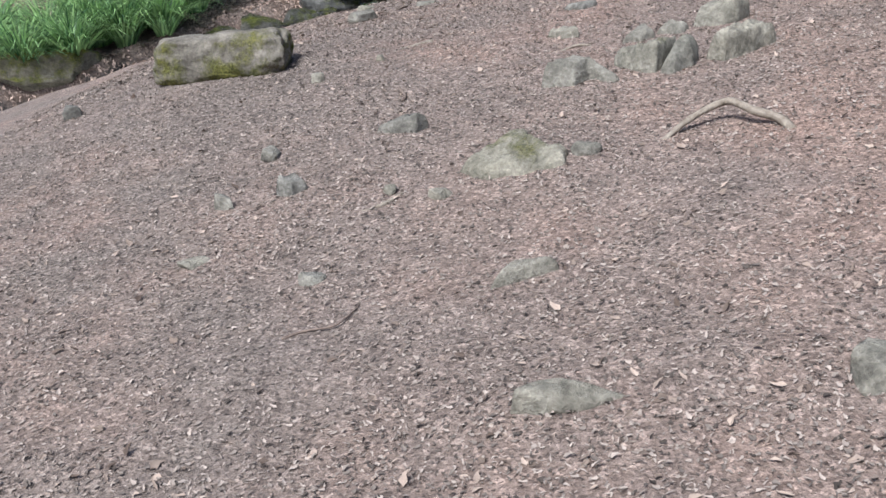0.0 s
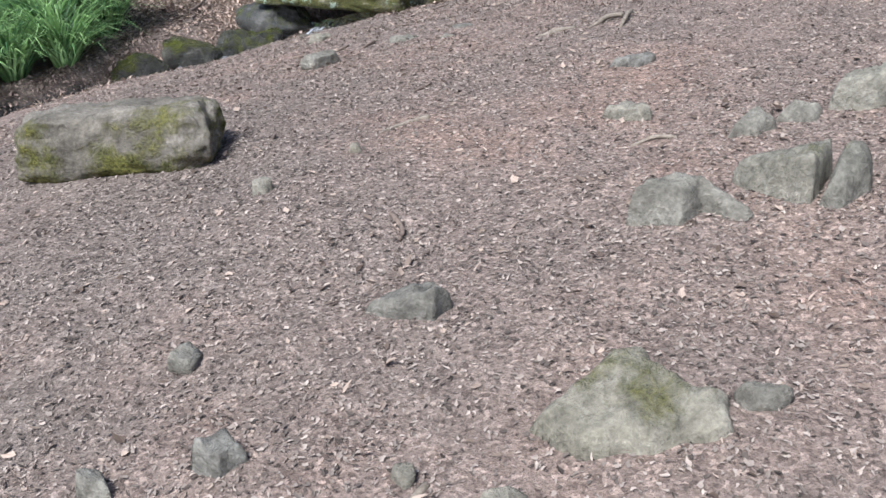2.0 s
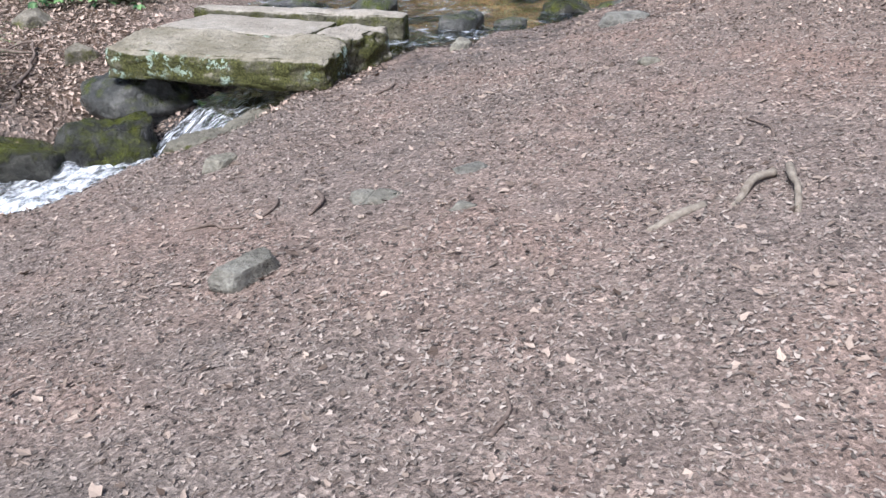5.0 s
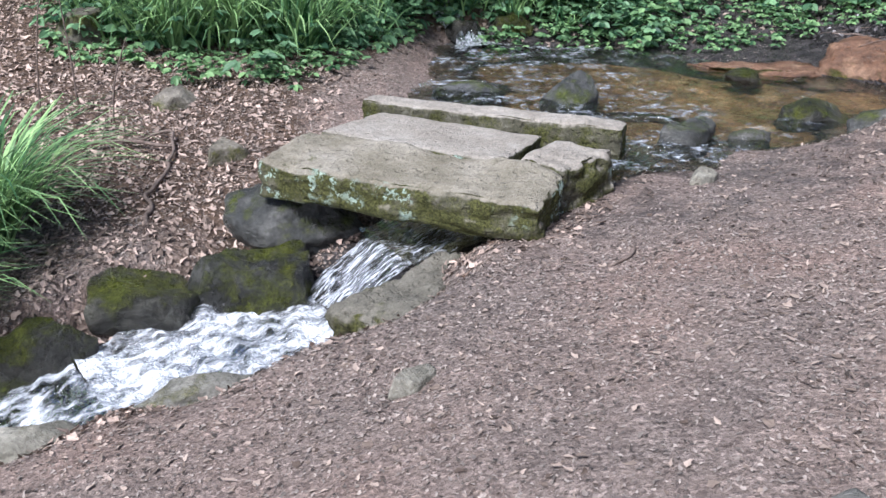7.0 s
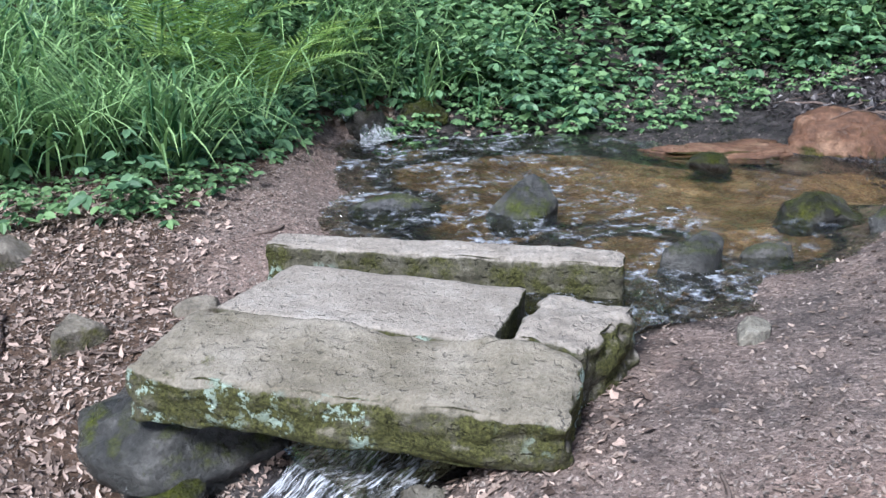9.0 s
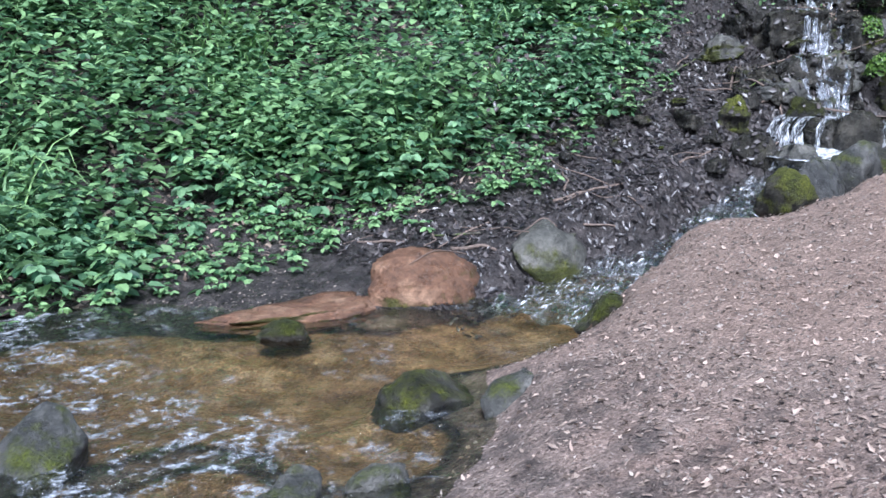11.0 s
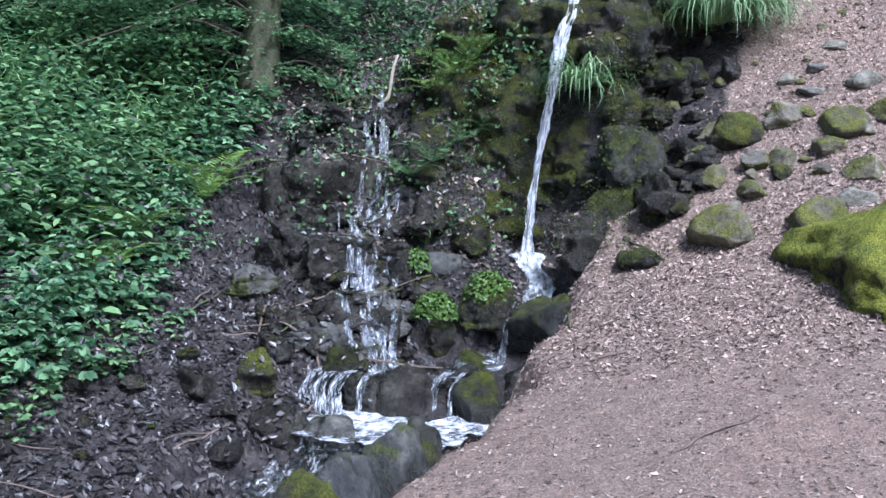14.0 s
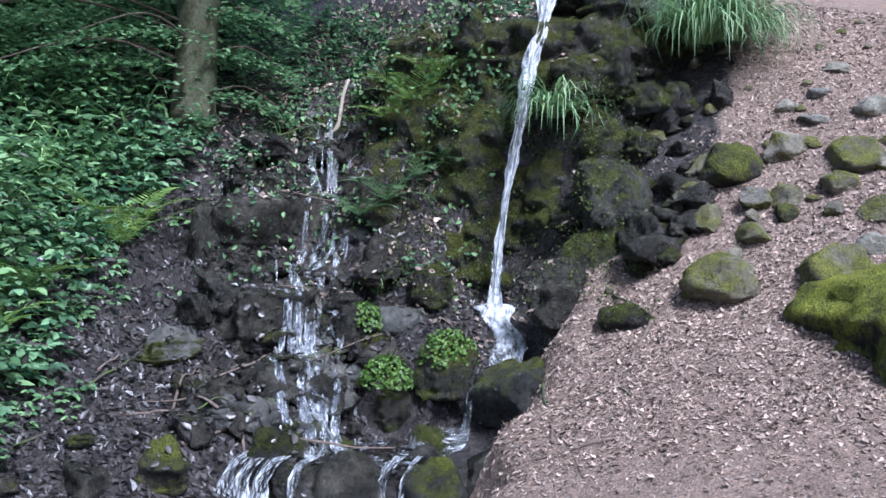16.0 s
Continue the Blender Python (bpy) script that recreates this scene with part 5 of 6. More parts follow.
drape("cascade", [(8.86, 12.2, 0.16), (8.72, 12.12, 0.15), (8.5, 11.98, 0.11), (8.28, 11.88, 0.08)], "white water tumbling from the plunge basin", white_mat, seed=3, lift=0.03)
drape("cascade", [(7.76, 11.94, 0.06), (7.64, 12.0, 0.1), (7.5, 12.08, 0.13), (7.4, 12.14, 0.12)], "broken white water entering the ledge pool", strand_mat, seed=6, lift=0.02)
for x0, y0, w in ((6.60, 12.78, 0.05), (6.60, 12.68, 0.06), (6.61, 12.57, 0.05), (6.68, 12.42, 0.03), (6.92, 12.02, 0.035), (6.98, 11.92, 0.02)):
    veil("ledge_fall", [(x0 + 0.28, y0 + 0.06, 1.345, w), (x0 + 0.06, y0 + 0.01, 1.34, w), (x0 - 0.05, y0, 1.27, w), (x0 - 0.08, y0 - 0.01, 1.19, w), (x0 - 0.1, y0 - 0.02, 1.1, w * 1.3)], "thin veil of water over the low ledge", mat=fall_mat, rough=0.01, seed=int(y0 * 10) % 17)
drape("inlet", [(-0.35, 14.75, 0.1), (-0.2, 14.45, 0.12), (-0.05, 14.1, 0.16), (0.15, 13.75, 0.2)], "small bubbling inlet running into the pond", inlet_mat, seed=5, lift=0.025)

# ---- vegetation ----
RNG = np.random.default_rng(7)


def undergrowth(name, n, box, keep, mat, tiers, tall, size, label, trefoil=False):
    """Leafy stems: pairs of leaves, crossed tier by tier, or three-fold leaves on arching stalks."""
    x, y = spread(n, RNG, *box, keep)
    k = len(x)
    H = tall * RNG.uniform(0.4, 1.0, k) * (0.75 + 0.4 * bumps(x, y, 0.4, 71) + 0.5 * bumps(x, y, 1.1, 72))
    lean = RNG.normal(0, 0.28, (k, 2)) + np.array((-0.12, -0.22))
    turn = RNG.uniform(0, 2 * math.pi, k)
    pos, d, up, L = [], [], [], []
    for j in range(tiers):
        f = (j + 0.6) / tiers
        stem = np.stack([x + lean[:, 0] * H * f ** 1.5, y + lean[:, 1] * H * f ** 1.5, land(x, y) + H * (0.15 + 0.85 * f)], 1)
        for side in (0, 1):
            a = turn + j * 1.45 + side * math.pi + RNG.normal(0, 0.3, k)
            out = np.stack([np.cos(a), np.sin(a), RNG.normal(-0.25, 0.22, k)], 1)
            stalk = size * (1.0 - 0.55 * f) * RNG.uniform(0.4, 1.1, k)
            base = stem + out * stalk[:, None]
            ln = size * (1.2 - 0.55 * f) * RNG.uniform(0.7, 1.2, k)
            nrm = np.stack([RNG.normal(-0.05, 0.3, k), RNG.normal(-0.12, 0.3, k), np.ones(k)], 1) + 0.35 * out
            for swing in ((-1.15, 0.0, 1.15) if trefoil else (0.0,)):
                c, s = math.cos(swing), math.sin(swing)
                pos.append(base)
                d.append(np.stack([out[:, 0] * c - out[:, 1] * s, out[:, 0] * s + out[:, 1] * c, out[:, 2] - 0.1 * abs(swing)], 1))
                up.append(nrm)
                L.append(ln * (1.0 if swing == 0 else 0.82))
    L = np.concatenate(L)
    me = leaves(name, np.concatenate(pos), np.concatenate(d), np.concatenate(up), L, L * RNG.uniform(0.55, 0.8, len(L)), mat)
    return tagged(new(name, me), label, "undergrowth", kind="stuff")


def near_bank(x, y):
    v = veg(x, y) - 0.55 * (x > 0.4) * (x < 3.6) * (bumps(x, y, 0.7, 73) > -0.1)
    return np.clip(smooth(-0.1, 0.25, v + 0.25 * bumps(x, y, 0.5, 31)) * (1.25 - 0.16 * v), 0.0, 1) * np.clip(0.75 + 0.5 * bumps(x, y, 0.5, 33), 0.45, 1)


undergrowth("bramble_undergrowth", 10500, (-5, 11, 12, 19), near_bank, bramble_mat, 3, 0.62, 0.1, "dense dark green bramble leaves on the bank", True)
undergrowth("nettle_undergrowth", 10500, (-5, 11, 12, 19), lambda x, y: near_bank(x, y) * (bumps(x, y, 1.3, 35) > -0.25) * (0.25 + 0.75 * smooth(0.2, 1.1, veg(x, y))), nettle_mat, 6, 1.0, 0.11, "fresh light green leafy weeds on the bank")
undergrowth("tall_weeds", 2400, (-1, 10, 13, 18), lambda x, y: near_bank(x, y) * (veg(x, y) > 0.35) * (bumps(x, y, 1.0, 77) > 0.15), nettle_mat, 9, 1.45, 0.1, "clumps of tall light green weeds on the bank")
undergrowth("ground_ivy", 3600, (-4, 8.5, 12, 15.5), lambda x, y: smooth(-0.35, -0.1, veg(x, y) + 0.2 * bumps(x, y, 0.4, 36)) * (veg(x, y) < 0.8), nettle_mat, 2, 0.18, 0.07, "low creeping green leaves at the foot of the bank", True)


undergrowth("wall_top_plants", 700, (8.6, 11.2, 12.6, 15.4), lambda x, y: (bumps(x, y, 0.5, 61) > 0.1) * (brook([(9.8, 14.2, 0, 0.2), (8.3, 13.5, 0, 0.2)], x, y)[0] > 0.25) * 0.9, bramble_mat, 3, 0.3, 0.07, "small green plants between the rocks above the wall", True)


def bank_grass(n, box, keep, length, mat, label):
    x, y = spread(n, RNG, *box, keep)
    vs, fs, c = [], [], 0
    for px, py in zip(x, y):
        v, f = blades(RNG, 9, length * RNG.uniform(0.6, 1.1), 0.018, 0.5, 1.8)
        v = v + np.array((px, py, at(px, py) - 0.02))
        k = v.shape[1]
        fs.append((f[None] + k * np.arange(9)[:, None, None]).reshape(-1, 4) + c)
        vs.append(v.reshape(-1, 3))
        c += 9 * k
    tagged(new("tall_grass", sheet("tall_grass", np.concatenate(vs), np.concatenate(fs), mat)), label, "grass", kind="stuff")


bank_grass(2600, (-5, 1.6, 12.6, 17), lambda x, y: (veg(x, y) > 0.25) * (1 - smooth(-0.4, 1.6, x) * 0.6) * (0.5 + 0.5 * bumps(x, y, 0.8, 38)), 1.15, grass_mat, "tall arching grass on the bank behind the pond")
bank_grass(600, (3, 9, 14, 17.5), lambda x, y: (veg(x, y) > 0.3) * (1 - 0.6 * smooth(6.8, 7.4, x)) * (bumps(x, y, 1.1, 39) > 0.2), 0.7, grass_mat, "tall grass among the undergrowth")
tuft(-2.62, 10.2, 1.02, grass_mat, "large tuft of long green grass beside the brook", 420, 0.016, 0.42, 1.5, 1)
tuft(-3.0, 9.85, 1.02, grass_mat, "large tuft of long green grass beside the brook", 420, 0.016, 0.42, 1.5, 2)
tuft(-3.35, 10.3, 1.02, grass_mat, "large tuft of long green grass beside the brook", 420, 0.016, 0.42, 1.5, 3)
tuft(-3.6, 9.75, 1.02, grass_mat, "large tuft of long green grass beside the brook", 420, 0.016, 0.42, 1.5, 13)
for k, (gx, gy) in enumerate([(-2.75, 9.45), (-3.1, 9.3), (-3.5, 9.0), (-3.9, 8.8), (-4.3, 8.9), (-3.4, 9.5), (-3.9, 9.4), (-4.5, 9.6)]):
    tuft(gx, gy, 0.8, grass_mat, "large tuft of long green grass beside the brook", 360, 0.017, 0.45, 1.4, 40 + k)
tuft(-2.2, 12.75, 0.8, grass_mat, "large tuft of drooping grass at the edge of the bank", 260, 0.013, 0.45, 1.5, 4)
tuft(-1.7, 12.8, 0.8, grass_mat, "large tuft of drooping grass at the edge of the bank", 240, 0.013, 0.4, 1.4, 5)
tuft(9.28, 11.93, 0.68, sedge_mat, "drooping pale sedge growing from the rock wall", 230, 0.012, 0.9, 2.5, 6, z=3.6)
tuft(10.0, 10.98, 1.0, sedge_mat, "drooping pale sedge above the rock wall", 420, 0.014, 0.75, 2.5, 7, z=4.25)
tuft(10.15, 10.78, 0.9, sedge_mat, "drooping pale sedge above the rock wall", 320, 0.014, 0.75, 2.5, 8, z=4.3)
tuft(8.5, 13.0, 0.32, sedge_mat, "small sedge tuft beside the cascade", 40, 0.01, 0.6, 1.8, 9)
tuft(9.3, 14.45, 0.4, grass_mat, "small grass tuft above the cascade", 50, 0.01, 0.5, 1.7, 10)
fern(7.7, 14.7, 0.75, "bright green fern beside the cascade", 10, 1)
fern(6.6, 14.5, 0.6, "green fern among the undergrowth", 9, 2)
fern(6.2, 14.3, 0.6, "green fern among the undergrowth", 9, 3)
fern(-0.8, 13.7, 1.0, "tall light green fern on the bank", 10, 4)
fern(-1.2, 14.0, 1.1, "tall light green fern on the bank", 10, 5)
fern(-0.45, 14.3, 1.0, "tall light green fern on the bank", 10, 6)
def wall_spot(y, z):
    """The first surface met when going level into the slope."""
    bpy.context.view_layer.update()
    hit, place, normal, *_ = scene.ray_cast(bpy.context.evaluated_depsgraph_get(), (6.5, y - 0.9, z + 0.15), (0.94, 0.33, -0.04))
    return (place, normal) if hit else (Vector((9.4, y, z)), Vector((-1, 0, 0)))


for k, (fy, fz, size, m, lab) in enumerate([(13.1, 3.75, 0.5, fern_mat, "yellow-green fern hanging from the rock wall"), (13.35, 3.6, 0.42, fern_mat, "yellow-green fern hanging from the rock wall"), (12.9, 3.9, 0.4, fern_mat, "yellow-green fern hanging from the rock wall"),
                                            (13.2, 2.85, 0.4, nettle_mat, "blue-green fern on the rocks by the cascade"), (13.4, 2.75, 0.4, nettle_mat, "blue-green fern on the rocks by the cascade"), (13.0, 3.1, 0.3, nettle_mat, "blue-green fern on the rocks by the cascade"), (12.75, 3.2, 0.28, nettle_mat, "small fern on the rock wall")]):
    p, n = wall_spot(fy, fz)
    ob = fern(p.x, p.y, size * 1.25, lab, 8, 20 + k, z=p.z, lean=0.9, mat=m)
    ob.location = p + n * 0.04

def wall_green(n, box, mat, size, label, name, seed, per=11, spread_r=0.1):
    """Tufts of small leaves that cling to steep rock."""
    rng = np.random.default_rng(seed)
    bpy.context.view_layer.update()
    dg = bpy.context.evaluated_depsgraph_get()
    pos, d, up = [], [], []
    for _ in range(n):
        y, z = rng.uniform(box[0], box[1]), rng.uniform(box[2], box[3])
        hit, place, normal, _, ob, _ = scene.ray_cast(dg, (6.5, y - 0.9, z + 0.1), (0.94, 0.33, -0.03))
        if not hit or ob.name.startswith(("water", "casc", "ledge_f")):
            continue
        for _ in range(per):
            q = rng.normal(0, 1, 3) * spread_r
            pos.append(np.array(place) + q * (1 - np.abs(np.array(normal)) * 0.6) + np.array(normal) * 0.02)
            d.append(rng.normal(0, 1, 3) + np.array((0, 0, -0.4)))
            up.append(np.array(normal) + rng.normal(0, 0.5, 3))
    L = size * rng.uniform(0.5, 1.2, len(pos))
    me = leaves(name, np.array(pos), np.array(d), np.array(up), L, L * 0.65, mat)
    tagged(new(name, me), label, "plants", kind="stuff")


wall_green(170, (12.3, 14.4, 3.6, 5.2), nettle_mat, 0.055, "fresh green plants on the rocks at the top of the wall", "wall_crest_plants", 55)
wall_green(70, (12.7, 14.6, 2.6, 5.0), nettle_mat, 0.05, "small green plants clinging to the wet rocks", "wall_plants", 51)
wall_green(80, (12.4, 14.6, 2.0, 4.8), nettle_mat, 0.05, "bright small plants between the cascade stones", "cascade_plants", 52)

wall_green(420, (11.2, 13.2, 2.1, 3.9), moss_mat, 0.022, "dark moss and liverwort hanging on the wet rock wall", "wall_moss", 57, per=16, spread_r=0.07)


def fallen(n, box, mat, lo, hi, label, name, seed):
    """Leaves lying on top of whatever is below them."""
    rng = np.random.default_rng(seed)
    bpy.context.view_layer.update()
    dg = bpy.context.evaluated_depsgraph_get()
    pos, up = [], []
    for _ in range(n):
        x, y = rng.uniform(box[0], box[1]), rng.uniform(box[2], box[3])
        hit, place, normal, _, ob, _ = scene.ray_cast(dg, (x, y, 7.5), (0, 0, -1))
        if hit and normal.z > 0.35 and not ob.get("category", "") == "water":
            pos.append(np.array(place) + np.array(normal) * 0.006)
            up.append(np.array(normal) + rng.normal(0, 0.35, 3))
    k = len(pos)
    d = np.cross(np.array(up), rng.normal(0, 1, (k, 3)))
    L = rng.uniform(lo, hi, k)
    tagged(new(name, leaves(name, np.array(pos), d, np.array(up), L, L * rng.uniform(0.4, 0.8, k), mat, CURL)), label, "leaf litter", kind="stuff")


fallen(2600, (8.2, 10.6, 11.6, 14.8), litter_mat, 0.025, 0.06, "dry leaves caught on the rocks of the cascade", "rock_leaves", 61)
fallen(5000, (4.2, 9.6, 12.3, 14.6), wetleaf_mat, 0.025, 0.07, "wet leaves stuck to the rocks of the cascade", "wet_rock_leaves", 62)


def debris(n, box, seed):
    """Dead twigs lying across the stones."""
    rng = random.Random(seed)
    bpy.context.view_layer.update()
    dg = bpy.context.evaluated_depsgraph_get()

    def top(x, y):
        hit, place, *_ = scene.ray_cast(dg, (x, y, 7.5), (0, 0, -1))
        return place.z if hit else at(x, y)
    for _ in range(n):
        x, y, a, run = rng.uniform(box[0], box[1]), rng.uniform(box[2], box[3]), rng.uniform(0, 6.3), rng.uniform(0.18, 0.5)
        r = rng.uniform(0.004, 0.011)
        ends = [(x + run * k * math.cos(a + 0.5 * k * rng.uniform(-1, 1)), y + run * k * math.sin(a)) for k in (0, 0.33, 0.66, 1)]
        zs = [top(*p) + r for p in ends]
        zs[1], zs[2] = max(zs[1], zs[0] * 0.67 + zs[3] * 0.33), max(zs[2], zs[0] * 0.33 + zs[3] * 0.67)
        if max(zs) - min(zs) > 0.4 * run + 0.02:
            continue
        pts = [Vector((p[0], p[1], z)) for p, z in zip(ends, zs)]
        ob = new("twig", tube([p - pts[0] for p in pts], r, r * 0.5, rng.choice([twig_mat, twig_mat, bark_mat]), "twig", 6))
        ob.location = pts[0]
        tagged(ob, "dead twig lying across wet stones", "twig", "twigs on the cascade")


debris(70, (6.5, 9.3, 12.4, 14.5), 81)
debris(26, (6.5, 8.6, 10.9, 11.5), 83)
debris(22, (3.2, 6.6, 12.5, 13.6), 82)


def cress(x, y, z, r, label, seed):
    rng = np.random.default_rng(seed)
    n = int(3800 * r)
    v = rng.normal(0, 1, (n, 3))
    v[:, 2] = np.abs(v[:, 2])
    v /= np.linalg.norm(v, axis=1, keepdims=True)
    pos = v * np.array((r, r, r * 1.1)) * rng.uniform(0.85, 1.05, (n, 1))
    d = np.cross(v, rng.normal(0, 1, (n, 3))) + v * 0.4
    me = leaves("cress", pos, d, v, rng.uniform(0.02, 0.035, n), rng.uniform(0.018, 0.03, n), cress_mat)
    ob = new("cress", me)
    ob.location = (x, y, z)
    return tagged(ob, label, "plant", kind="stuff")


cress(7.70, 12.45, 1.66, 0.165, "dense bright green cress on a stone", 1)
cress(7.96, 12.15, 1.8, 0.19, "dense bright green cress on a boulder", 2)
cress(8.0, 12.80, 1.99, 0.15, "dense bright green cress on a stone", 3)


def tree():
    root = new("tree")
    bx, by = 9.15, 15.3
    root.location = (bx, by, at(bx, by) - 0.1)
    part("trunk", tube([(0, 0, 0), (0.03, 0, 1.2), (0.1, 0.02, 2.6), (0.2, 0.1, 5.0), (0.1, 0.2, 8.0)], 0.21, 0.10, trunk_mat, "trunk", 16, 0.12), root)
    rng = np.random.default_rng(12)
    # upper crown, mostly unseen: spread and leafed densely to shade the bank
    for k in range(14):
        a, h = k * 2.4 + 0.4, 1.1 + 0.4 * k
        reach = 2.4 + 0.5 * math.sin(k)
        tip = Vector((reach * math.cos(a), reach * math.sin(a), h + 0.5))
        mid = Vector((reach * 0.5 * math.cos(a + 0.15), reach * 0.5 * math.sin(a + 0.15), h + 0.45))
        limb = part("limb", tube([(0.1, 0.05, h), mid, tip], 0.045, 0.008, bark_mat, "limb", 7), root)
        n = 1000
        s = rng.uniform(0.2, 1.05, n)
        along = np.array([(0.1, 0.05, h)]) * (1 - s[:, None]) + np.array(tip)[None] * s[:, None]
        pos = along + rng.normal(0, 1, (n, 3)) * np.array((0.5, 0.5, 0.2)) + np.array((0, 0, 0.12))
        d = rng.normal(0, 1, (n, 3)) * np.array((1, 1, 0.35))
        up = rng.normal(0, 0.3, (n, 3)) + np.array((0, 0, 1.0))
        L = rng.uniform(0.06, 0.12, n)
        part("foliage", leaves("foliage", pos, d, up, L, L * 0.6, bramble_mat), limb)
    # low sprays of small leaves hanging before the trunk
    for k in range(14):
        a, h, reach = (1.9 + 1.2 * rng.random() if k % 4 else 5.1), 0.3 + 0.09 * k, rng.uniform(1.3, 2.4) if k % 4 else 0.9
        tip = Vector((reach * math.cos(a), reach * math.sin(a), h - 0.1 - 0.15 * reach * rng.random()))
        mid = Vector((reach * 0.5 * math.cos(a + 0.2), reach * 0.5 * math.sin(a + 0.2), h + 0.12))
        limb = part("limb", tube([(0.05, 0.0, h), mid, tip], 0.016, 0.003, twig_mat, "limb", 6), root)
        n = 360
        s = rng.uniform(0.15, 1.05, n)[:, None]
        along = np.array([(0.05, 0.0, h)]) * (1 - s) ** 2 + 2 * np.array(mid)[None] * s * (1 - s) + np.array(tip)[None] * s * s
        off = rng.normal(0, 0.2, n)[:, None] * np.array([(-math.sin(a), math.cos(a), 0.0)])
        pos = along + off + rng.normal(0, 0.03, (n, 3)) - np.array((0, 0, 0.35)) * np.abs(off).sum(1, keepdims=True) * 0.5
        d = off / 0.2 + np.array([(math.cos(a), math.sin(a), -0.2)]) * 0.6 + rng.normal(0, 0.25, (n, 3))
        up = rng.normal(0, 0.22, (n, 3)) + np.array((-0.1, -0.15, 1.0))
        L = rng.uniform(0.05, 0.095, n)
        part("foliage", leaves("foliage", pos, d, up, L, L * 0.55, spray_mat), limb)
    tagged(root, "slender grey-barked tree with spreading leafy branches", "tree")


tree()

# ---- sticks and roots ----
stick([(-2.25, 11.25, 0), (-1.95, 11.3, 0.05), (-1.9, 11.1, 0.03), (-1.95, 10.6, 0.02), (-1.9, 10.3, 0)], 0.008, 0.013, twig_mat, "crooked fallen branch lying on dry leaves", "branch", "branch")
stick([(-2.6, 11.2, 0.05), (-2.2, 11.2, 0.04), (-1.93, 11.15, 0.03)], 0.007, 0.012, twig_mat, "thin fallen twig on dry leaves", "twig", "twig")
stick([(0.86, 3.58, -0.012), (0.93, 3.61, 0.02), (1.0, 3.64, 0.055), (1.1, 3.64, 0.075), (1.2, 3.54, 0.055), (1.26, 3.47, 0.02), (1.3, 3.42, -0.012)], 0.012, 0.02, root_mat, "arched weathered tree root standing clear of the path", "tree_root", "root")
stick([(1.02, 6.88, 0.015), (0.94, 6.86, 0.02), (0.86, 6.78, 0.0), (0.8, 6.74, -0.01)], 0.016, 0.008, root_mat, "weathered tree root breaking through the path", "tree_root", "root")
stick([(1.07, 6.88, 0.025), (1.0, 6.72, 0.025), (0.95, 6.62, -0.005)], 0.015, 0.010, root_mat, "weathered tree root breaking through the path", "tree_root", "root")
stick([(0.55, 6.72, -0.008), (0.66, 6.76, 0.005), (0.76, 6.8, -0.008)], 0.012, 0.016, root_mat, "thin tree root breaking through the path", "tree_root", "root")
stick([(-0.3, 5.44, -0.01), (-0.2, 5.5, -0.002), (-0.06, 5.58, -0.004)], 0.006, 0.013, root_mat, "thin tree root breaking through the path", "tree_root", "root")
stick([(-0.32, 3.38, -0.01), (-0.24, 3.42, -0.003), (-0.16, 3.5, -0.006)], 0.007, 0.012, root_mat, "thin tree root breaking through the path", "tree_root", "root")
stick([(0.62, 5.0, -0.006), (0.7, 5.02, 0.008), (0.78, 5.0, -0.006)], 0.007, 0.009, root_mat, "thin tree root breaking through the path", "tree_root", "root")
for pts, r in [([(-0.22, 4.72), (-0.2, 4.55)], 0.01), ([(-0.1, 6.0), (-0.03, 6.15)], 0.006), ([(-0.9, 11.85), (-0.75, 11.95)], 0.012), ([(-0.75, 11.75), (-0.66, 11.6)], 0.01), ([(4.2, 12.95), (4.7, 12.75)], 0.014), ([(4.35, 13.0), (4.6, 13.25)], 0.008),
               ([(5.3, 12.75), (5.75, 12.72)], 0.01), ([(3.3, 12.95), (3.45, 12.7)], 0.016), ([(3.2, 13.3), (3.0, 13.55)], 0.012), ([(6.4, 13.1), (7.1, 12.95)], 0.014), ([(6.5, 13.5), (6.9, 13.2)], 0.01), ([(6.1, 12.6), (6.6, 12.75)], 0.014), ([(7.6, 10.9), (8.1, 10.85)], 0.014),
               ([(5.6, 10.2), (6.0, 9.9)], 0.008), ([(4.4, 10.6), (4.7, 10.5)], 0.006), ([(0.1, 9.2), (0.25, 9.4)], 0.008), ([(-0.8, 7.73), (-0.59, 7.58)], 0.009), ([(-0.31, 7.76), (-0.36, 7.53)], 0.011), ([(-0.54, 7.64), (-0.46, 7.82)], 0.008), ([(-0.48, 2.52), (-0.26, 2.66)], 0.005), ([(1.2, 7.2), (1.22, 7.42)], 0.006), ([(-1.75, 11.0), (-1.2, 10.95)], 0.006),
               ([(7.0, 13.3), (7.5, 13.1)], 0.012), ([(6.9, 12.95), (7.35, 12.75)], 0.01), ([(7.9, 12.85), (8.2, 12.95)], 0.012), ([(7.2, 13.35), (7.05, 13.0)], 0.01), ([(8.3, 14.1), (8.0, 14.0)], 0.01), ([(7.6, 13.9), (8.2, 13.75)], 0.009), ([(6.6, 12.75), (7.0, 13.05)], 0.011), ([(8.9, 13.6), (9.3, 13.3)], 0.014)]:
    (x0, y0), (x1, y1) = pts
    stick([(x0, y0, 0), ((x0 + x1) / 2 + 0.03, (y0 + y1) / 2 - 0.02, 0.01), (x1, y1, 0.005)], r, r * 0.6, twig_mat, "short dead twig lying on the ground", "twig", "twig")
stick([(9.35, 14.05, 0.1), (9.45, 13.95, 0.3), (9.6, 13.95, 0.5)], 0.022, 0.014, pale_mat, "bleached branch stub leaning over the cascade", "branch", "branch")
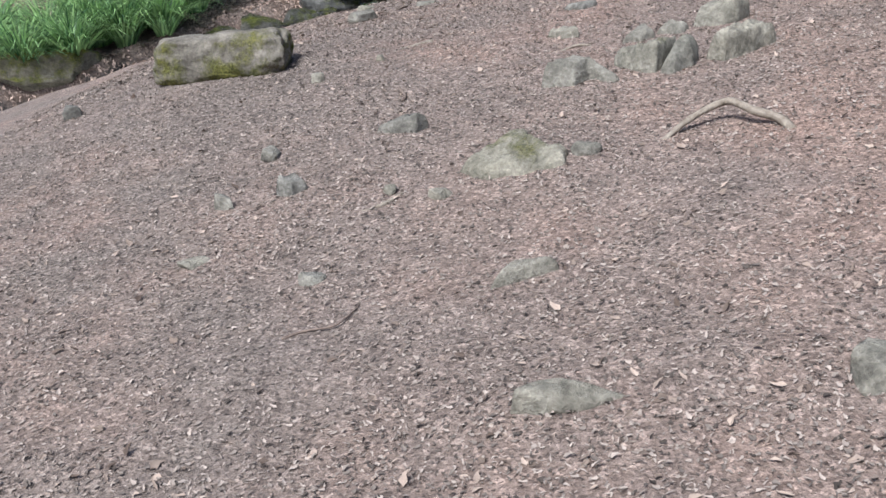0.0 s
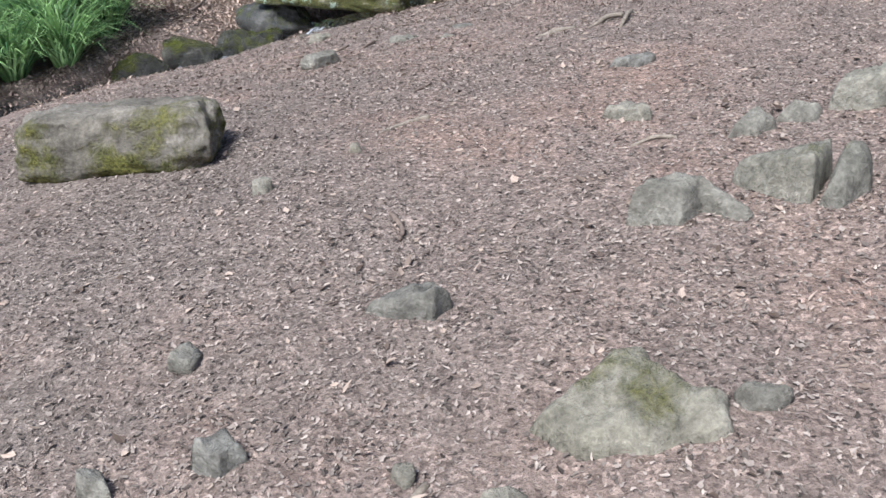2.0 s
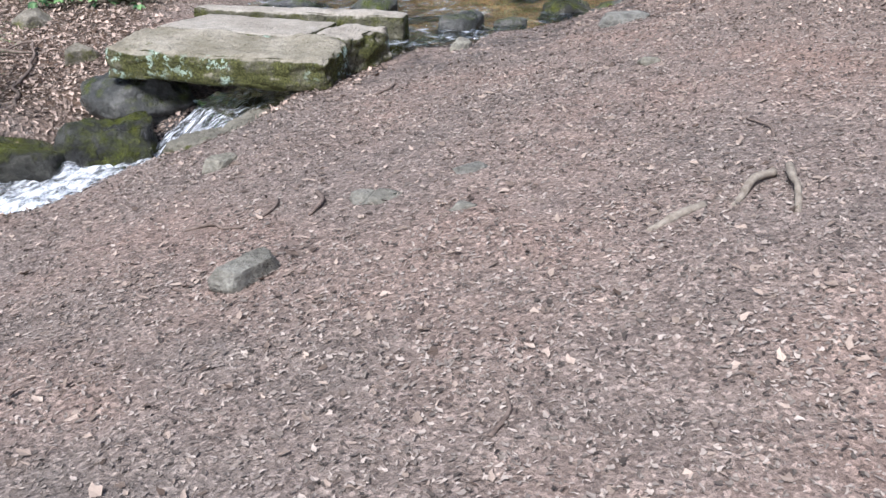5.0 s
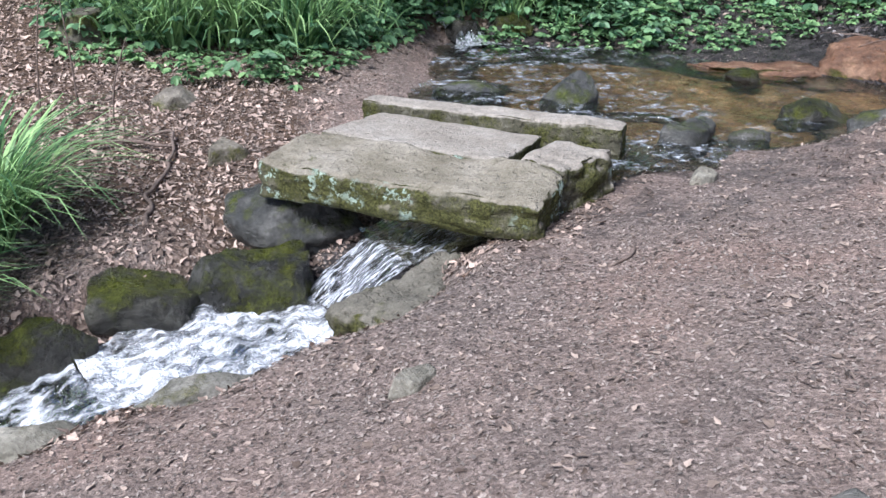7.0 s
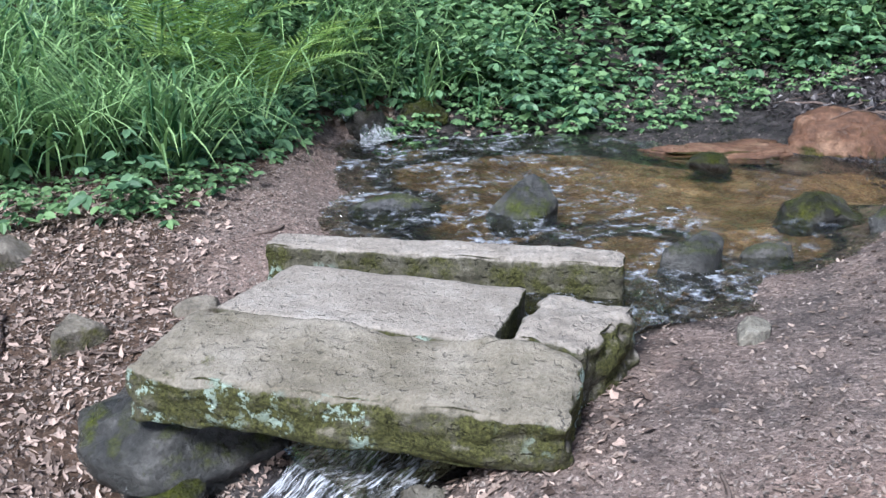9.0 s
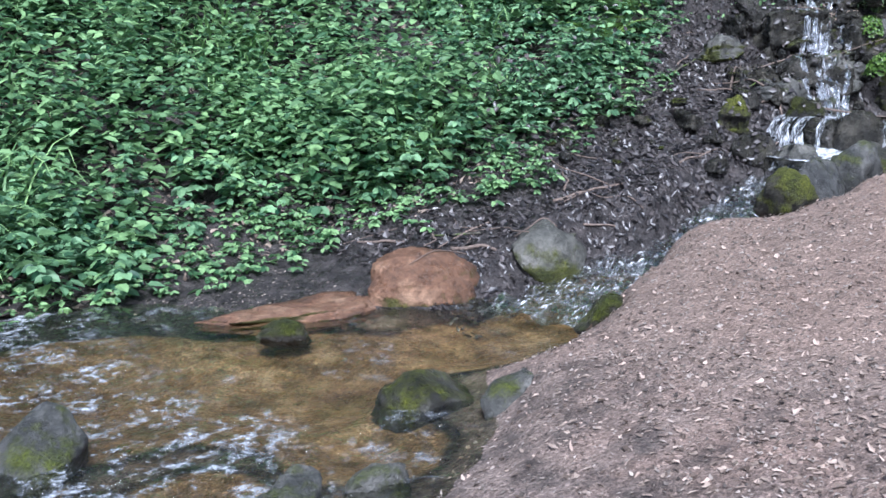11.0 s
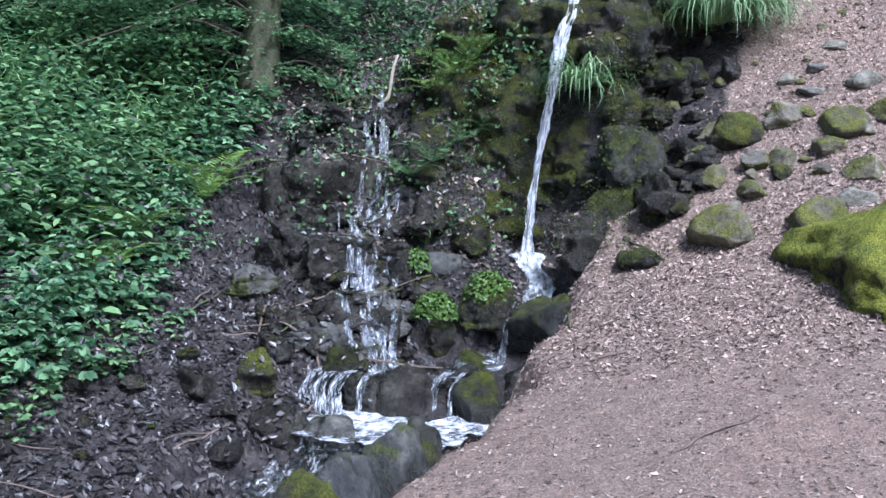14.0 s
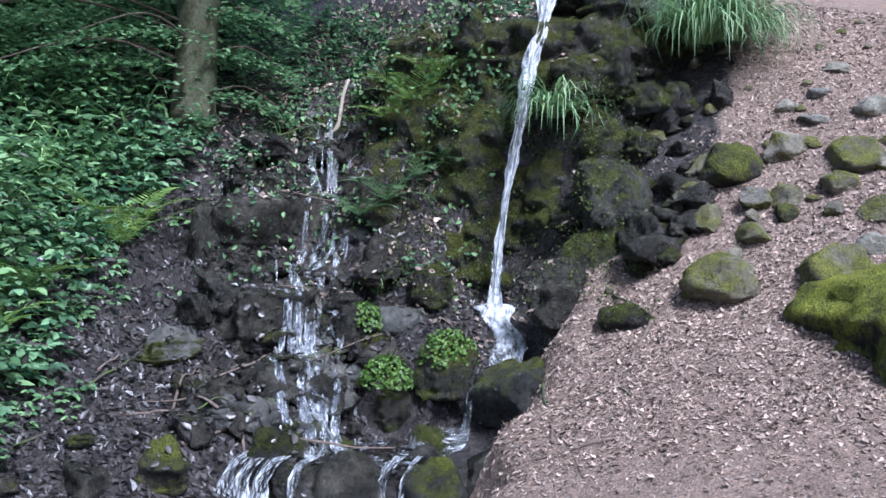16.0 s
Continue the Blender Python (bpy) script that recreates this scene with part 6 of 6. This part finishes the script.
boulder(9.32, 10.2, 0.46, 0.2, 0.12, stone_path, "flat brown stone lying across the slope", -42, cuts=10, lumps=0.12, flat=0.4)

for pts, r in [([(9.9, 12.5), (10.2, 12.9), (10.1, 13.3)], 0.02), ([(9.8, 13.1), (10.3, 13.0)], 0.014), ([(9.7, 13.6), (10.0, 13.2)], 0.018), ([(10.3, 12.4), (10.5, 12.9)], 0.016)]:
    stick([(x, y, 0.08) for x, y in pts], r, r * 0.6, pale_mat, "dead branch lying among the rocks above the wall", "branch", "branch")

for sx, sy, sh, lean in [(-2.75, 11.5, 0.9, 0.1), (-2.6, 11.75, 0.7, -0.05), (-2.95, 11.3, 0.8, 0.2), (-2.35, 11.55, 0.5, 0.12)]:
    base = Vector((sx, sy, at(sx, sy)))
    ob = new("sapling", tube([Vector((0, 0, -0.03)), Vector((lean * 0.3, 0, sh * 0.5)), Vector((lean, 0.03, sh))], 0.007, 0.003, twig_mat, "sapling", 6))
    ob.location = base
    tagged(ob, "thin bare sapling stem standing in dry leaves", "sapling")

# ---- litter ----
def litter(name, n, box, keep, lo, hi, mat, label, shape=SCRAP, lift=0.004, tilt=0.35):
    x, y = spread(n, RNG, *box, keep)
    m = len(x)
    a = RNG.uniform(0, 2 * math.pi, m)
    nrm = slope_normal(x, y) + RNG.normal(0, tilt, (m, 3)) * np.array((1, 1, 0.3))
    d = np.cross(nrm, np.stack([np.cos(a), np.sin(a), np.zeros(m)], 1))
    L = RNG.uniform(lo, hi, m) * RNG.uniform(0.6, 1.0, m)
    me = leaves(name, np.stack([x, y, land(x, y) + lift], 1), d, nrm, L, L * RNG.uniform(0.2, 0.75, m), mat, shape)
    return tagged(new(name, me), label, "leaf litter", kind="stuff")


def dry(x, y):
    w = np.minimum(pond_edge(x, y), np.minimum(brook(LOWER, x, y)[0], np.minimum(brook(UPPER, x, y)[0], brook(FALLS, x, y)[0])))
    mud = smooth(2.2, 3.0, x) * smooth(11.9, 12.3, y)
    return (w > 0.06) * (1 - mud)


def patchy(x, y):
    return 0.45 + 0.55 * np.clip(0.5 + bumps(x, y, 0.45, 41) * 0.6 + bumps(x, y, 1.5, 42) * 0.5, 0, 1)


litter("path_crumbs", 300000, (-2.6, 2.6, 1.2, 13.8), lambda x, y: dry(x, y) * patchy(x, y) * (1 - 0.75 * smooth(9.0, 9.9, y) * (x > -0.2)), 0.007, 0.026, chip_mat, "pale crumbled leaf scraps and wood chips on the path")
litter("upper_path_crumbs", 52000, (0.4, 9.5, 8.3, 12.0), lambda x, y: dry(x, y) * patchy(x, y) * (0.4 + 0.6 * smooth(1.8, 3.4, x)), 0.010, 0.03, chip_mat, "pale crumbled leaf scraps on the upper path")
litter("upper_path_leaves", 9000, (1.8, 8.6, 8.4, 11.6), lambda x, y: dry(x, y) * patchy(x, y) * 0.8, 0.02, 0.045, slope_mat, "dry pale leaf scraps on the upper path", tilt=0.3)
litter("path_leaves", 26000, (-2.6, 2.8, 1.4, 11.0), lambda x, y: dry(x, y) * patchy(x, y) * (0.28 + 0.6 * smooth(6.0, 7.5, y)), 0.02, 0.048, litter_mat, "dry brown fallen leaves on the path", tilt=0.3)
litter("brook_bank_leaves", 68000, (-5.5, 0.3, 8.2, 14.5), lambda x, y: dry(x, y) * np.clip(1.2 * (x < -1.0) * (y > 9.7) * (1 - 0.75 * smooth(-1.7, -1.0, x)) + (1 - smooth(0.1, 0.7, brook(LOWER, x, y)[0])), 0, 1) * (veg(x, y) < 0.2), 0.025, 0.062, slope_mat, "thick layer of dry beech and oak leaves", tilt=0.4)
litter("slope_leaves", 90000, (6.2, 11.3, 8.6, 11.6), lambda x, y: dry(x, y) * smooth(6.2, 7.4, x) * (0.4 + 0.6 * patchy(x, y)) * (1 - 0.93 * smooth(10.55, 10.85, y - 0.3 * (x < 8.8)) * smooth(8.3, 8.8, x)), 0.015, 0.046, slope_mat, "dry pale leaves covering the slope beside the fall", tilt=0.4)
litter("mud_leaves", 26000, (2.8, 9.4, 12.0, 15.0), lambda x, y: (brook(UPPER, x, y)[0] > 0.05) * (veg(x, y) < 0.4) * 0.9, 0.03, 0.08, wetleaf_mat, "black rotting leaves on the mud", tilt=0.45)
litter("bank_litter", 12000, (-4, 6, 12, 17), lambda x, y: (veg(x, y) > -0.5 + 0.45 * (x > 0)) * (veg(x, y) < 3.0) * (pond_edge(x, y) > 0.1) * 0.9, 0.04, 0.09, litter_mat, "dry leaves under the undergrowth", tilt=0.4)
litter("hill_litter", 7000, (8.8, 11.4, 12.4, 15.2), lambda x, y: 0.8 + 0 * x, 0.03, 0.08, slope_mat, "dry leaves between the rocks above the wall", tilt=0.4)
